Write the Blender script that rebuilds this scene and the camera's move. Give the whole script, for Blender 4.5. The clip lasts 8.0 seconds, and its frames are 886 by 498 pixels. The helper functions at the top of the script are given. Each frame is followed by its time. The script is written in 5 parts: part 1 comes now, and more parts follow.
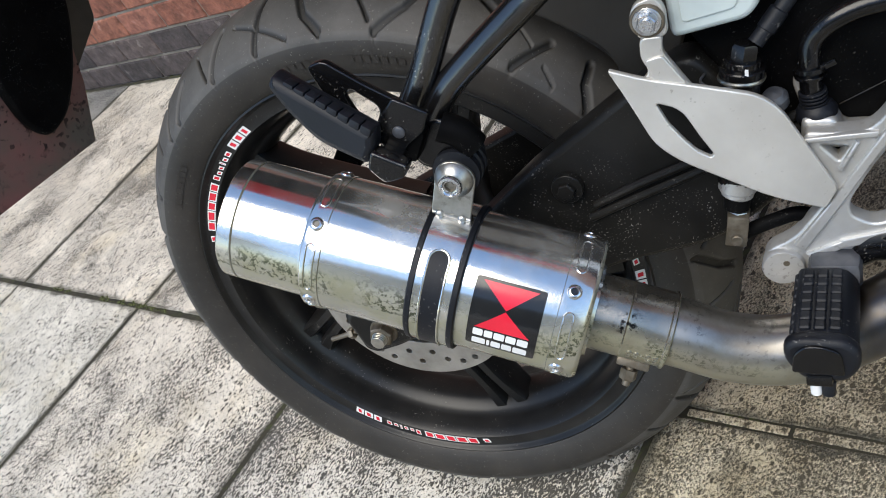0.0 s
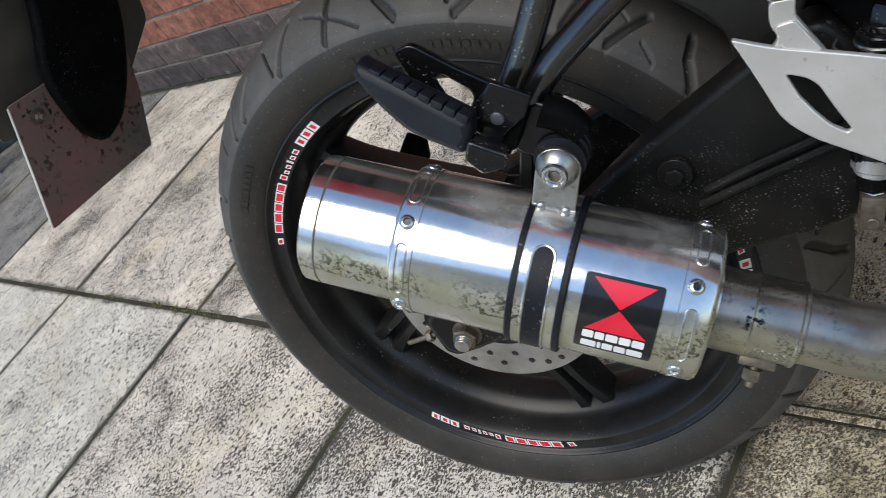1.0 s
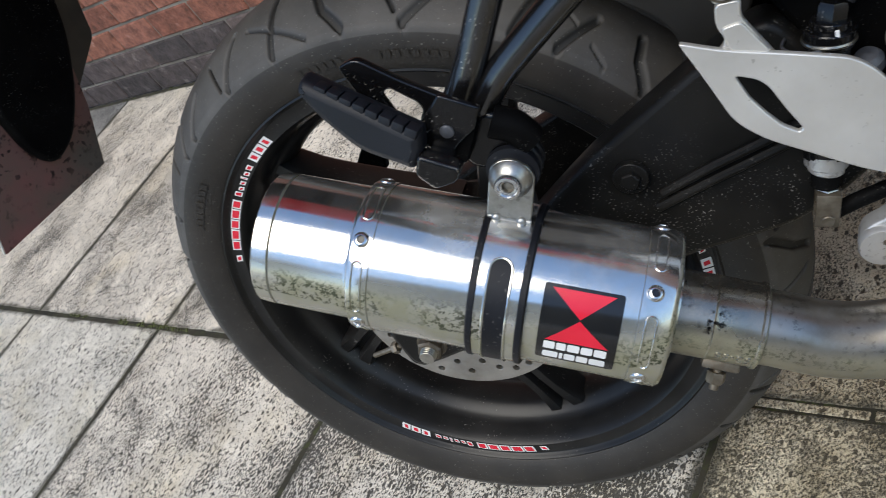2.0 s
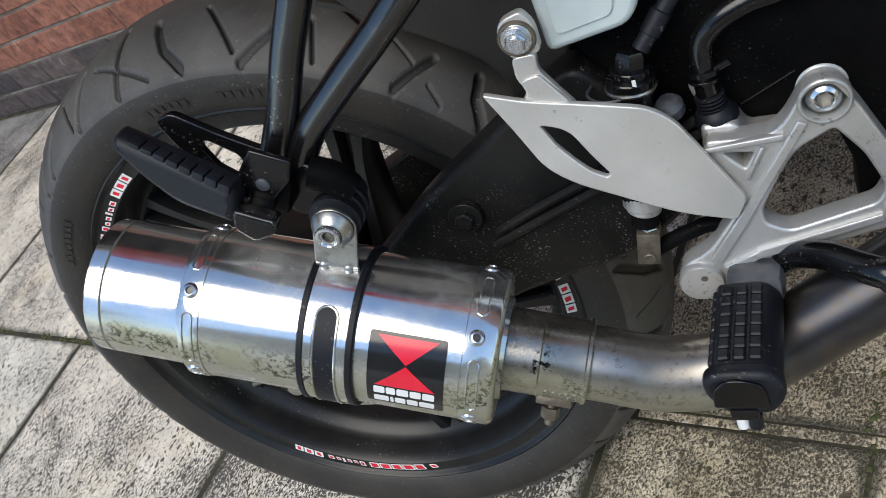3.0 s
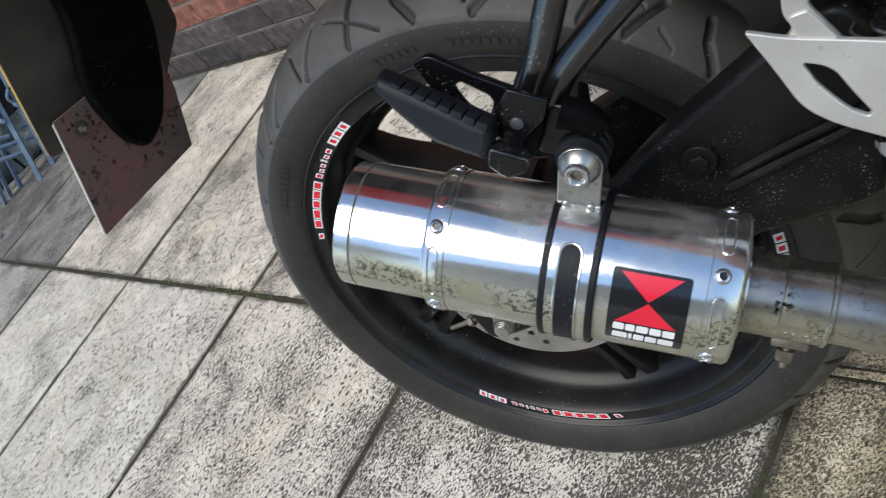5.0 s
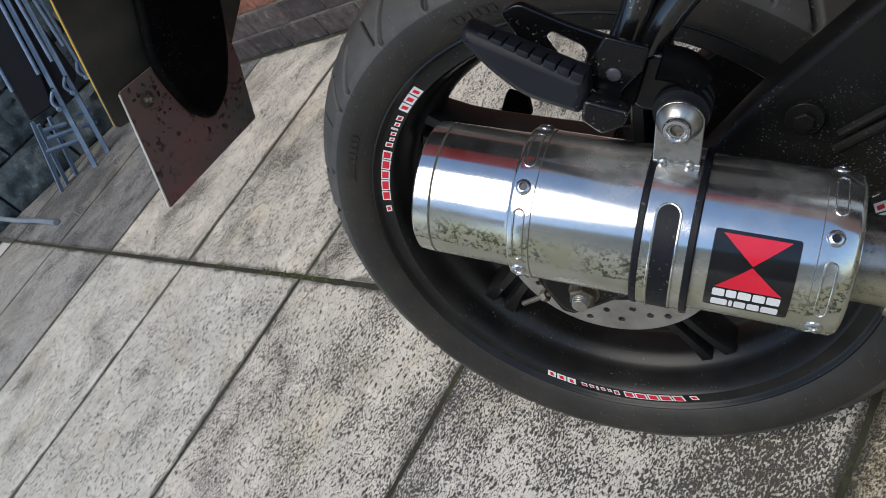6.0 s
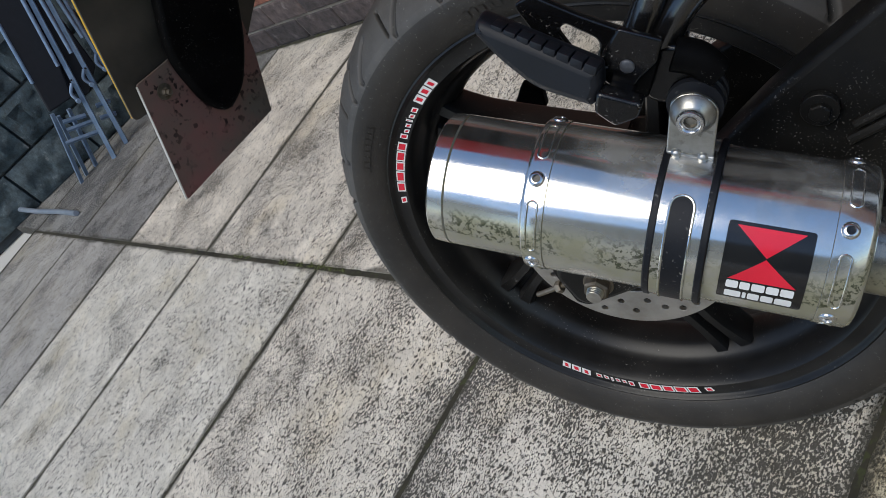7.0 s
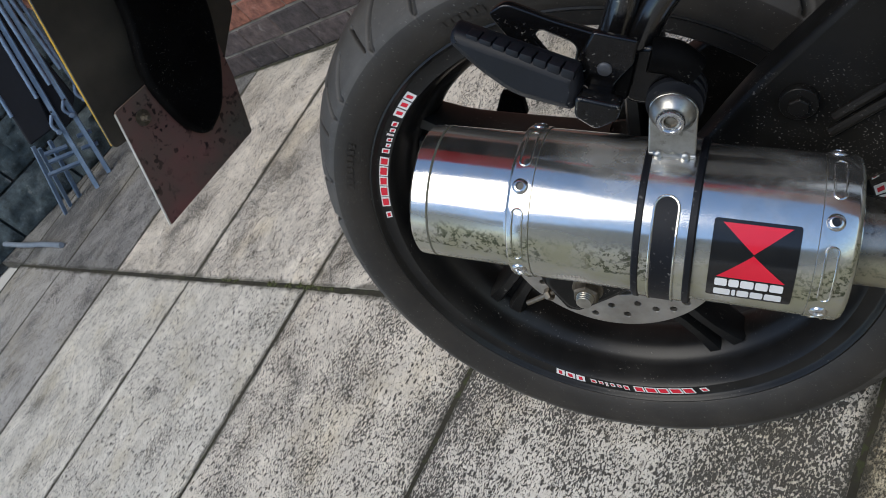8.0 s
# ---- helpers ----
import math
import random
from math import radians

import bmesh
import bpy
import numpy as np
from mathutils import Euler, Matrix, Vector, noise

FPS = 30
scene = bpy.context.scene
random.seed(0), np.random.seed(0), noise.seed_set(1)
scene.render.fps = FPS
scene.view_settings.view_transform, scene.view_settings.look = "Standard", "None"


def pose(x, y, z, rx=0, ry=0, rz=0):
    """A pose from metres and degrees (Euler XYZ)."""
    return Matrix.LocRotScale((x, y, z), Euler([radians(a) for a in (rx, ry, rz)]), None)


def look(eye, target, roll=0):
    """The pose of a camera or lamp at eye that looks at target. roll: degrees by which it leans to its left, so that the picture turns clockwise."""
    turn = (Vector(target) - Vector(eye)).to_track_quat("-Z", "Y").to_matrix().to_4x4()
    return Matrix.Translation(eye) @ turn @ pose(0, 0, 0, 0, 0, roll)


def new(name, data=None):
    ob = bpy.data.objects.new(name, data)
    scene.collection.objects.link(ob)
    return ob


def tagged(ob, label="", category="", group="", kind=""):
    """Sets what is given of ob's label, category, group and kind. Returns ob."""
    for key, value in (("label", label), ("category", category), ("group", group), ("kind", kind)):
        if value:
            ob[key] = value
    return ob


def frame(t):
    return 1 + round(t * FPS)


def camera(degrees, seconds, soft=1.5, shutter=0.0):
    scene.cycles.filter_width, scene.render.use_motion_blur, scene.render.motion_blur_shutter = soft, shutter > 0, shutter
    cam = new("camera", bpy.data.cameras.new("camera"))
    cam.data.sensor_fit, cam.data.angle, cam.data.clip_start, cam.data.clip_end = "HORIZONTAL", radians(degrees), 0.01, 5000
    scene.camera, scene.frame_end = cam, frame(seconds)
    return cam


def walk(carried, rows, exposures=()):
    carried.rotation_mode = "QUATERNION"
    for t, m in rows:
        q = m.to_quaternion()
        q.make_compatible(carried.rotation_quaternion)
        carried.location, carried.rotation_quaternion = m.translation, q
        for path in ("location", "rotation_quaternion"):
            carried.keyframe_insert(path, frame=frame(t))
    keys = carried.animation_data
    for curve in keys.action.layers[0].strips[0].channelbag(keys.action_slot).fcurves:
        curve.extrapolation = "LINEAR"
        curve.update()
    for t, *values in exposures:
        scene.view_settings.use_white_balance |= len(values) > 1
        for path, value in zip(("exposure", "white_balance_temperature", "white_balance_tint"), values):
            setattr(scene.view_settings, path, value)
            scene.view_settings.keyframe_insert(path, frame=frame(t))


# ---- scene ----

cam = camera(54.25, 8.0, soft=0.62, shutter=0.3)
ROWS = [
    (0.0, 0.4569, -0.5383, 0.7920, 50.86, 28.27, 15.62),
    (0.2, 0.4504, -0.5329, 0.7811, 50.82, 29.01, 15.91),
    (0.5, 0.4274, -0.5222, 0.7701, 51.00, 29.90, 16.32),
    (0.8, 0.4121, -0.5188, 0.7815, 50.94, 30.73, 16.22),
    (1.0, 0.3967, -0.5150, 0.7877, 50.80, 31.25, 16.24),
    (1.2, 0.3875, -0.5104, 0.7923, 50.57, 31.72, 16.12),
    (2.3, 0.4286, -0.4832, 0.7759, 47.91, 32.02, 11.38),
    (2.5, 0.4613, -0.4695, 0.7692, 47.38, 32.00, 10.74),
    (2.7, 0.4738, -0.4612, 0.7658, 46.77, 32.00, 10.12),
    (3.0, 0.4876, -0.4577, 0.7647, 45.98, 31.77, 9.37),
    (3.2, 0.4918, -0.4575, 0.7645, 45.62, 31.74, 8.91),
    (3.5, 0.5068, -0.4528, 0.7608, 45.25, 31.90, 9.10),
    (3.7, 0.5210, -0.4558, 0.7631, 45.36, 32.41, 9.95),
    (4.0, 0.5328, -0.4542, 0.7627, 45.72, 33.30, 11.43),
    (4.2, 0.5201, -0.4546, 0.7567, 46.23, 33.89, 12.63),
    (4.5, 0.4822, -0.4647, 0.7661, 46.75, 34.94, 13.80),
    (4.7, 0.4540, -0.4828, 0.7905, 47.33, 35.43, 14.77),
    (5.0, 0.4233, -0.4988, 0.8092, 47.97, 36.06, 16.55),
    (5.2, 0.4106, -0.5019, 0.8071, 48.29, 36.37, 17.51),
    (6.3, 0.3791, -0.5052, 0.7967, 49.57, 37.93, 20.24),
    (6.5, 0.3798, -0.5039, 0.7961, 49.33, 38.11, 20.56),
    (6.8, 0.3830, -0.5052, 0.7974, 49.33, 38.32, 20.62),
    (7.0, 0.3853, -0.5055, 0.7992, 49.41, 38.38, 20.67),
    (7.5, 0.3840, -0.5042, 0.7968, 49.11, 38.64, 20.16),
    (7.7, 0.3842, -0.5037, 0.7968, 49.05, 39.02, 19.77),
    (8.0, 0.3838, -0.5038, 0.7953, 48.38, 40.02, 17.58),
]
walk(cam, [(t, pose(x, y, z, a, b, c)) for t, x, y, z, a, b, c in ROWS],
     exposures=[(0.0, 1.17, 7150, 8), (1.0, 0.91, 7100, 8), (2.5, 0.85, 7050, 8), (3.5, 1.08, 7100, 8), (4.5, 1.14, 7100, 8), (5.0, 0.94, 7100, 8), (6.5, 0.53, 7000, 8), (8.0, 0.51, 7000, 8)])

# ---- sky and sun: hazy bright sky, a veiled sun high behind the camera ----
SUN_UP, SUN_AZ = 57.0, 184.0         # degrees; azimuth clockwise from +y
world = bpy.data.worlds.new("sky")
scene.world = world
world.use_nodes = True
wn = world.node_tree.nodes
sky = wn.new("ShaderNodeTexSky")
sky.sky_type, sky.sun_disc = "NISHITA", False
sky.sun_elevation, sky.sun_rotation = radians(SUN_UP), radians(SUN_AZ)
sky.air_density, sky.dust_density, sky.ozone_density = 1.0, 0.0, 4.0
wn["Background"].inputs["Strength"].default_value = 0.135
world.node_tree.links.new(sky.outputs["Color"], wn["Background"].inputs["Color"])
lamp = bpy.data.lights.new("sun", "SUN")
lamp.energy, lamp.angle, lamp.color = 1.65, radians(44), (1.0, 0.96, 0.9)
sun = new("sun", lamp)
az, el = radians(SUN_AZ), radians(SUN_UP)
sun.matrix_world = look((math.sin(az) * math.cos(el) * 30, math.cos(az) * math.cos(el) * 30, math.sin(el) * 30), (0, 0, 0))


# ---- materials ----
def nodes_of(name):
    m = bpy.data.materials.new(name)
    m.use_nodes = True
    nt = m.node_tree
    return m, nt, nt.nodes["Principled BSDF"]


def add(nt, kind, **inputs):
    n = nt.nodes.new(kind)
    for k, val in inputs.items():
        k = k.replace("_", " ")
        if k in n.inputs:
            n.inputs[k].default_value = val
    return n


def ramp(nt, src, stops):
    r = nt.nodes.new("ShaderNodeValToRGB")
    els = r.color_ramp.elements
    while len(els) < len(stops):
        els.new(0.5)
    for e, (p, c) in zip(els, stops):
        e.position = p
        e.color = (*c, 1) if not isinstance(c, float) else (c, c, c, 1)
    nt.links.new(src, r.inputs["Fac"])
    return r.outputs["Color"]


def mix(nt, fac, a, b, mode="MIX"):
    n = nt.nodes.new("ShaderNodeMix")
    n.data_type, n.blend_type = "RGBA", mode
    for sock, val in ((n.inputs[0], fac), (n.inputs[6], a), (n.inputs[7], b)):
        if isinstance(val, (float, int)):
            sock.default_value = val if sock.type == "VALUE" else (val, val, val, 1)
        elif isinstance(val, tuple):
            sock.default_value = (*val, 1)
        else:
            nt.links.new(val, sock)
    return n.outputs[2]


def coords(nt, space="Object"):
    return nt.nodes.new("ShaderNodeTexCoord").outputs[space]


def noise_at(nt, vec, scale, detail=4.0, rough=0.55):
    n = add(nt, "ShaderNodeTexNoise", Scale=scale, Detail=detail, Roughness=rough)
    nt.links.new(vec, n.inputs["Vector"])
    return n.outputs["Fac"]


def specks_at(nt, vec, scale, lo, hi):
    n = add(nt, "ShaderNodeTexVoronoi", Scale=scale)
    nt.links.new(vec, n.inputs["Vector"])
    return ramp(nt, n.outputs["Distance"], [(lo, 1.0), (hi, 0.0)])


def bump(nt, bsdf, height, strength, dist):
    b = add(nt, "ShaderNodeBump", Strength=strength, Distance=dist)
    nt.links.new(height, b.inputs["Height"])
    nt.links.new(b.outputs["Normal"], bsdf.inputs["Normal"])


def simple(name, a, b, rough=(0.4, 0.6), metal=0.0, scale=30.0, grain=250.0, relief=0.15, dust=0.0, dust_colour=(0.35, 0.33, 0.3), coat=0.0, shine=0.5, speck=420.0, cut=0.66):
    """Two colours mixed by broad stains, with fine grain, gloss that varies, and optional dust specks."""
    m, nt, bs = nodes_of(name)
    v = coords(nt)
    big = noise_at(nt, v, scale, 5)
    fine = noise_at(nt, v, grain, 3)
    col = mix(nt, ramp(nt, big, [(0.35, 0.0), (0.68, 1.0)]), a, b)
    if dust:
        patch = ramp(nt, noise_at(nt, v, scale * 0.8, 3), [(0.42, 0.0), (0.62, 1.0)])
        sp = ramp(nt, noise_at(nt, v, speck, 2, 0.4), [(cut, 0.0), (cut + 0.04, 1.0)])
        gate = ramp(nt, noise_at(nt, v, 55.0, 4, 0.6), [(0.46, 0.0), (0.56, 1.0)])
        f = mix(nt, 1.0, mix(nt, 1.0, sp, gate, "MULTIPLY"), patch, "MULTIPLY")
        f = mix(nt, 1.0, f, dust, "MULTIPLY")
        col = mix(nt, f, col, dust_colour)
    nt.links.new(col, bs.inputs["Base Color"])
    r = nt.nodes.new("ShaderNodeMapRange")
    r.inputs["To Min"].default_value, r.inputs["To Max"].default_value = rough
    nt.links.new(big, r.inputs["Value"])
    nt.links.new(r.outputs["Result"], bs.inputs["Roughness"])
    bs.inputs["Metallic"].default_value = metal
    bs.inputs["Coat Weight"].default_value = coat
    bs.inputs["Specular IOR Level"].default_value = shine
    bump(nt, bs, fine, relief, 0.0006)
    return m


def steel_material(name, stain=0.35, rough=0.115, tint=(0.70, 0.69, 0.67), dots=0.5, dirty=(0.34, 0.335, 0.25), grime=1.0, dimmed=(), blotch=0.0):
    """Polished steel with dull smears, fine rain drops on what faces up and, low down, dried splash dirt and a film
    toned like the mirrored ground.
    """
    m, nt, bs = nodes_of(name)
    v = coords(nt)
    nz = nt.nodes.new("ShaderNodeSeparateXYZ")
    nt.links.new(nt.nodes.new("ShaderNodeNewGeometry").outputs["Normal"], nz.inputs[0])
    film = noise_at(nt, v, 26.0, 7, 0.68)
    fine = noise_at(nt, v, 700.0, 3)
    drop = specks_at(nt, v, 900.0, 0.24, 0.34)
    some = ramp(nt, noise_at(nt, v, 46.0, 5, 0.7), [(0.36, 0.0), (0.46, 1.0)])
    place = nt.nodes.new("ShaderNodeSeparateXYZ")
    nt.links.new(v, place.inputs[0])
    ahead = nt.nodes.new("ShaderNodeMapRange")          # the part ahead of the clamp stands in the rain
    ahead.inputs["From Min"].default_value, ahead.inputs["From Max"].default_value = 0.148, 0.165
    nt.links.new(place.outputs["X"], ahead.inputs["Value"])
    upward = mix(nt, 1.0, ramp(nt, nz.outputs["Z"], [(0.84, 0.0), (0.92, 1.0)]), ahead.outputs["Result"], "MULTIPLY")
    spots = mix(nt, 1.0, mix(nt, 1.0, drop, some, "MULTIPLY"), upward, "MULTIPLY")
    wiped = ramp(nt, noise_at(nt, v, 11.0, 3, 0.5), [(0.34, 0.0), (0.44, 1.0 if dots else 0.0)])
    spots = mix(nt, 1.0, spots, wiped, "MULTIPLY")
    dirt = ramp(nt, film, [(0.46, 0.0), (0.74, 1.0)])
    col = mix(nt, mix(nt, 1.0, dirt, stain, "MULTIPLY"), tint, dirty)
    smear = ramp(nt, noise_at(nt, v, 15.0, 5, 0.6), [(0.52, 0.0), (0.68, 1.0)])      # wiped, dull patches
    # olive dirt film low down; its tone also stands in for mirrored ground
    low = ramp(nt, nz.outputs["Z"], [(0.30, 1.0), (0.55, 0.0)])
    haze = mix(nt, 1.0, low, ramp(nt, noise_at(nt, v, 24.0, 7, 0.7), [(0.32, 0.3), (0.58, 1.0)]), "MULTIPLY")
    haze = mix(nt, 1.0, haze, grime, "MULTIPLY")
    col = mix(nt, haze, col, (0.29, 0.282, 0.20))
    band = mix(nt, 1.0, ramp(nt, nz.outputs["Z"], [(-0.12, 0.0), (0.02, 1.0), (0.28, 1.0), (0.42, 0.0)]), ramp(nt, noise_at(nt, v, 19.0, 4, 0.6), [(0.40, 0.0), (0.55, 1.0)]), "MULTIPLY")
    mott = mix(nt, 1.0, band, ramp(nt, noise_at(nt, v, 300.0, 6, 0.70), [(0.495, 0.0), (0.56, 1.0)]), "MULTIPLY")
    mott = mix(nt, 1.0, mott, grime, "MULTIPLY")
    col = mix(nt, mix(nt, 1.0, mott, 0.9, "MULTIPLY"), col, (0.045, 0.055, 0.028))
    col = mix(nt, mix(nt, 1.0, spots, dots, "MULTIPLY"), col, (0.15, 0.155, 0.16))
    if blotch:      # black splashes baked on the hot metal
        soot = mix(nt, 1.0, ramp(nt, noise_at(nt, v, 210.0, 4, 0.62), [(0.55, 0.0), (0.60, 1.0)]), ramp(nt, noise_at(nt, v, 34.0, 4, 0.6), [(0.50, 0.0), (0.60, 1.0)]), "MULTIPLY")
        col = mix(nt, mix(nt, 1.0, soot, blotch, "MULTIPLY"), col, (0.012, 0.010, 0.009))
    if dimmed:      # blue-brown dimming towards the engine, painted where its mirrored sky is blocked
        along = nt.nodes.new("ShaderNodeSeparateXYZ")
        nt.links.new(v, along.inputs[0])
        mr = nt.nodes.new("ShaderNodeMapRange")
        mr.inputs["From Min"].default_value, mr.inputs["From Max"].default_value = dimmed
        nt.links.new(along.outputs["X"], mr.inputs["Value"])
        dim_tint = ramp(nt, film, [(0.36, (0.070, 0.058, 0.045)), (0.52, (0.060, 0.061, 0.068)), (0.66, (0.085, 0.068, 0.048))])
        col = mix(nt, mr.outputs["Result"], col, dim_tint)
    nt.links.new(col, bs.inputs["Base Color"])
    fog = mix(nt, 1.0, ramp(nt, noise_at(nt, v, 12.0, 6, 0.66), [(0.50, 0.0), (0.66, 0.42)]), grime, "MULTIPLY")      # breath of dried rain
    nt.links.new(mix(nt, mix(nt, 1.0, mix(nt, 1.0, mix(nt, 1.0, haze, fog, "LIGHTEN"), spots, "LIGHTEN"), 0.6, "MULTIPLY"), ramp(nt, film, [(0.35, 0.985), (0.7, 0.91)]), 0.0), bs.inputs["Metallic"])
    rr = mix(nt, smear, ramp(nt, film, [(0.35, rough), (0.75, rough + 0.06)]), rough + 0.13)
    rr = mix(nt, mix(nt, 1.0, haze, 0.5, "MULTIPLY"), rr, 0.36)
    nt.links.new(rr, bs.inputs["Roughness"])
    bump(nt, bs, mix(nt, 0.02, spots, fine), 0.45, 0.0006)
    return m


HOUSE_TURN = -18.54      # the house and its paving stand askew to the bike


def slab_material(name, pale, mid, dark, bare, size, depth=0.88, cool=0.0, edge=(0.605, 0.69)):
    """Weathered concrete: cloudy, streaked paste with dark pits that crowd together where it is worn. bare: the lower,
    the more is worn. cool: how blue-grey it is.
    """
    m, nt, bs = nodes_of(name)
    g = nt.nodes.new("ShaderNodeNewGeometry").outputs["Position"]
    info = nt.nodes.new("ShaderNodeObjectInfo").outputs["Random"]
    lined = nt.nodes.new("ShaderNodeMapping")           # along and across the slabs
    lined.inputs["Rotation"].default_value = (0, 0, radians(-HOUSE_TURN))
    nt.links.new(g, lined.inputs["Vector"])
    turned = nt.nodes.new("ShaderNodeMapping")          # streaks run along the slabs, as rain and broom leave them
    turned.inputs["Scale"].default_value = (1.0, 0.42, 1.0)
    nt.links.new(lined.outputs["Vector"], turned.inputs["Vector"])
    streak = noise_at(nt, turned.outputs["Vector"], 24.0, 7, 0.72)
    cloud = noise_at(nt, g, 4.6, 8, 0.68)

    def summed(a, ka, b, kb):
        n1, n2 = nt.nodes.new("ShaderNodeMath"), nt.nodes.new("ShaderNodeMath")
        n1.operation, n2.operation = "MULTIPLY", "MULTIPLY_ADD"
        n1.inputs[1].default_value, n2.inputs[1].default_value = kb, ka
        nt.links.new(b, n1.inputs[0])
        nt.links.new(a, n2.inputs[0])
        nt.links.new(n1.outputs[0], n2.inputs[2])
        return n2.outputs[0]

    wear = summed(summed(cloud, 0.72, streak, 0.28), 1.0, info, 0.05)
    worn = ramp(nt, wear, [(bare, 0.0), (bare + 0.16, 1.0)])
    bent = nt.nodes.new("ShaderNodeMapping")            # the grit lies slightly stretched
    bent.inputs["Scale"].default_value = (1.0, 0.62, 1.0)
    nt.links.new(lined.outputs["Vector"], bent.inputs["Vector"])
    grain = noise_at(nt, bent.outputs["Vector"], size, 2.5, 0.62)
    pitted = ramp(nt, summed(grain, 1.0, worn, 0.17), [(edge[0], 0.0), (edge[1], 1.0)])
    wobble = nt.nodes.new("ShaderNodeVectorMath")       # single pits, each a ragged dash, scattered over the paste
    wobble.operation = "MULTIPLY_ADD"
    ragged = add(nt, "ShaderNodeTexNoise", Scale=210.0, Detail=2.0)
    nt.links.new(g, ragged.inputs["Vector"])
    nt.links.new(ragged.outputs["Color"], wobble.inputs[0])
    wobble.inputs[1].default_value = (0.006, 0.006, 0.0)
    nt.links.new(bent.outputs["Vector"], wobble.inputs[2])
    lone = specks_at(nt, wobble.outputs[0], 112.0, 0.24, 0.32)
    crowd = ramp(nt, summed(noise_at(nt, g, 34.0, 3, 0.6), 0.75, wear, 0.5), [(0.53, 0.0), (0.62, 1.0)])
    lone = mix(nt, 1.0, lone, crowd, "MULTIPLY")
    tiny = mix(nt, 1.0, specks_at(nt, wobble.outputs[0], 260.0, 0.17, 0.27), ramp(nt, noise_at(nt, g, 60.0, 3, 0.6), [(0.44, 0.0), (0.54, 0.85)]), "MULTIPLY")
    lone = mix(nt, 1.0, lone, tiny, "LIGHTEN")
    pitted = mix(nt, 1.0, pitted, lone, "LIGHTEN")
    speck = noise_at(nt, g, size * 1.5, 2, 0.5)
    fine = noise_at(nt, g, 900.0, 2, 0.5)
    paste = mix(nt, ramp(nt, noise_at(nt, g, 8.0, 9, 0.74), [(0.34, 0.0), (0.64, 1.0)]), mid, pale)
    paste = mix(nt, 1.0, paste, ramp(nt, streak, [(0.32, 0.84), (0.5, 0.98), (0.68, 1.06)]), "MULTIPLY")
    paste = mix(nt, mix(nt, 0.45, 0.3, worn), paste, ramp(nt, speck, [(0.36, 0.58), (0.50, 0.95), (0.64, 1.25)]), "MULTIPLY")
    stone = mix(nt, ramp(nt, speck, [(0.42, 0.0), (0.62, 1.0)]), dark, tuple(c * 1.7 for c in dark))
    col = mix(nt, mix(nt, 1.0, pitted, depth, "MULTIPLY"), paste, stone)
    stain = ramp(nt, noise_at(nt, g, 3.1, 6, 0.7), [(0.52, 0.0), (0.70, 0.6)])
    col = mix(nt, stain, col, mix(nt, 1.0, col, (0.80, 0.73, 0.56), "MULTIPLY"))
    soot = ramp(nt, summed(noise_at(nt, g, 6.5, 8, 0.76), 0.65, streak, 0.35), [(0.55, 0.0), (0.66, 0.65)])
    col = mix(nt, soot, col, mix(nt, 1.0, col, (0.42, 0.43, 0.43), "MULTIPLY"))
    if cool:
        col = mix(nt, ramp(nt, cloud, [(0.36, cool), (0.62, cool * 0.35)]), col, mix(nt, 1.0, col, (0.50, 0.57, 0.62), "MULTIPLY"))
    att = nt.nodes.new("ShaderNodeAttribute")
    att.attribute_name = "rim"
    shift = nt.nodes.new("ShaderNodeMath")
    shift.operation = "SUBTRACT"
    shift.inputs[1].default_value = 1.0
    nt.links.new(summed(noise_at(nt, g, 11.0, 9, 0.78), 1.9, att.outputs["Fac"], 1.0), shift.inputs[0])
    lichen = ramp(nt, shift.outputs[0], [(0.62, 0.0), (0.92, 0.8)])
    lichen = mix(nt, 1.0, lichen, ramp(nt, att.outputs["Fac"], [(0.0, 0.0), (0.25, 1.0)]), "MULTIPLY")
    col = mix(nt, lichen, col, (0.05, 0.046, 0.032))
    tone = ramp(nt, info, [(0.0, (0.92, 0.91, 0.89)), (1.0, (1.03, 1.03, 1.02))])
    col = mix(nt, 1.0, col, tone, "MULTIPLY")
    nt.links.new(col, bs.inputs["Base Color"])
    bs.inputs["Roughness"].default_value = 0.78
    h = mix(nt, 0.18, mix(nt, 1.0, 1.0, pitted, "SUBTRACT"), mix(nt, 0.4, speck, fine))
    bump(nt, bs, h, 1.0, 0.0028)
    return m


def brick_material(name, a, b, c):
    m, nt, bs = nodes_of(name)
    g = nt.nodes.new("ShaderNodeNewGeometry").outputs["Position"]
    info = nt.nodes.new("ShaderNodeObjectInfo").outputs["Random"]
    base = ramp(nt, info, [(0.0, a), (0.5, b), (1.0, c)])
    st = ramp(nt, noise_at(nt, g, 30.0, 8, 0.72), [(0.35, 0.4), (0.65, 1.25)])
    col = mix(nt, 1.0, base, st, "MULTIPLY")
    lime = ramp(nt, noise_at(nt, g, 15.0, 6, 0.7), [(0.6, 0.0), (0.78, 0.5)])
    col = mix(nt, lime, col, (0.42, 0.39, 0.36))
    nt.links.new(col, bs.inputs["Base Color"])
    bs.inputs["Roughness"].default_value = 0.75
    bump(nt, bs, noise_at(nt, g, 90.0, 7, 0.75), 0.9, 0.006)
    return m


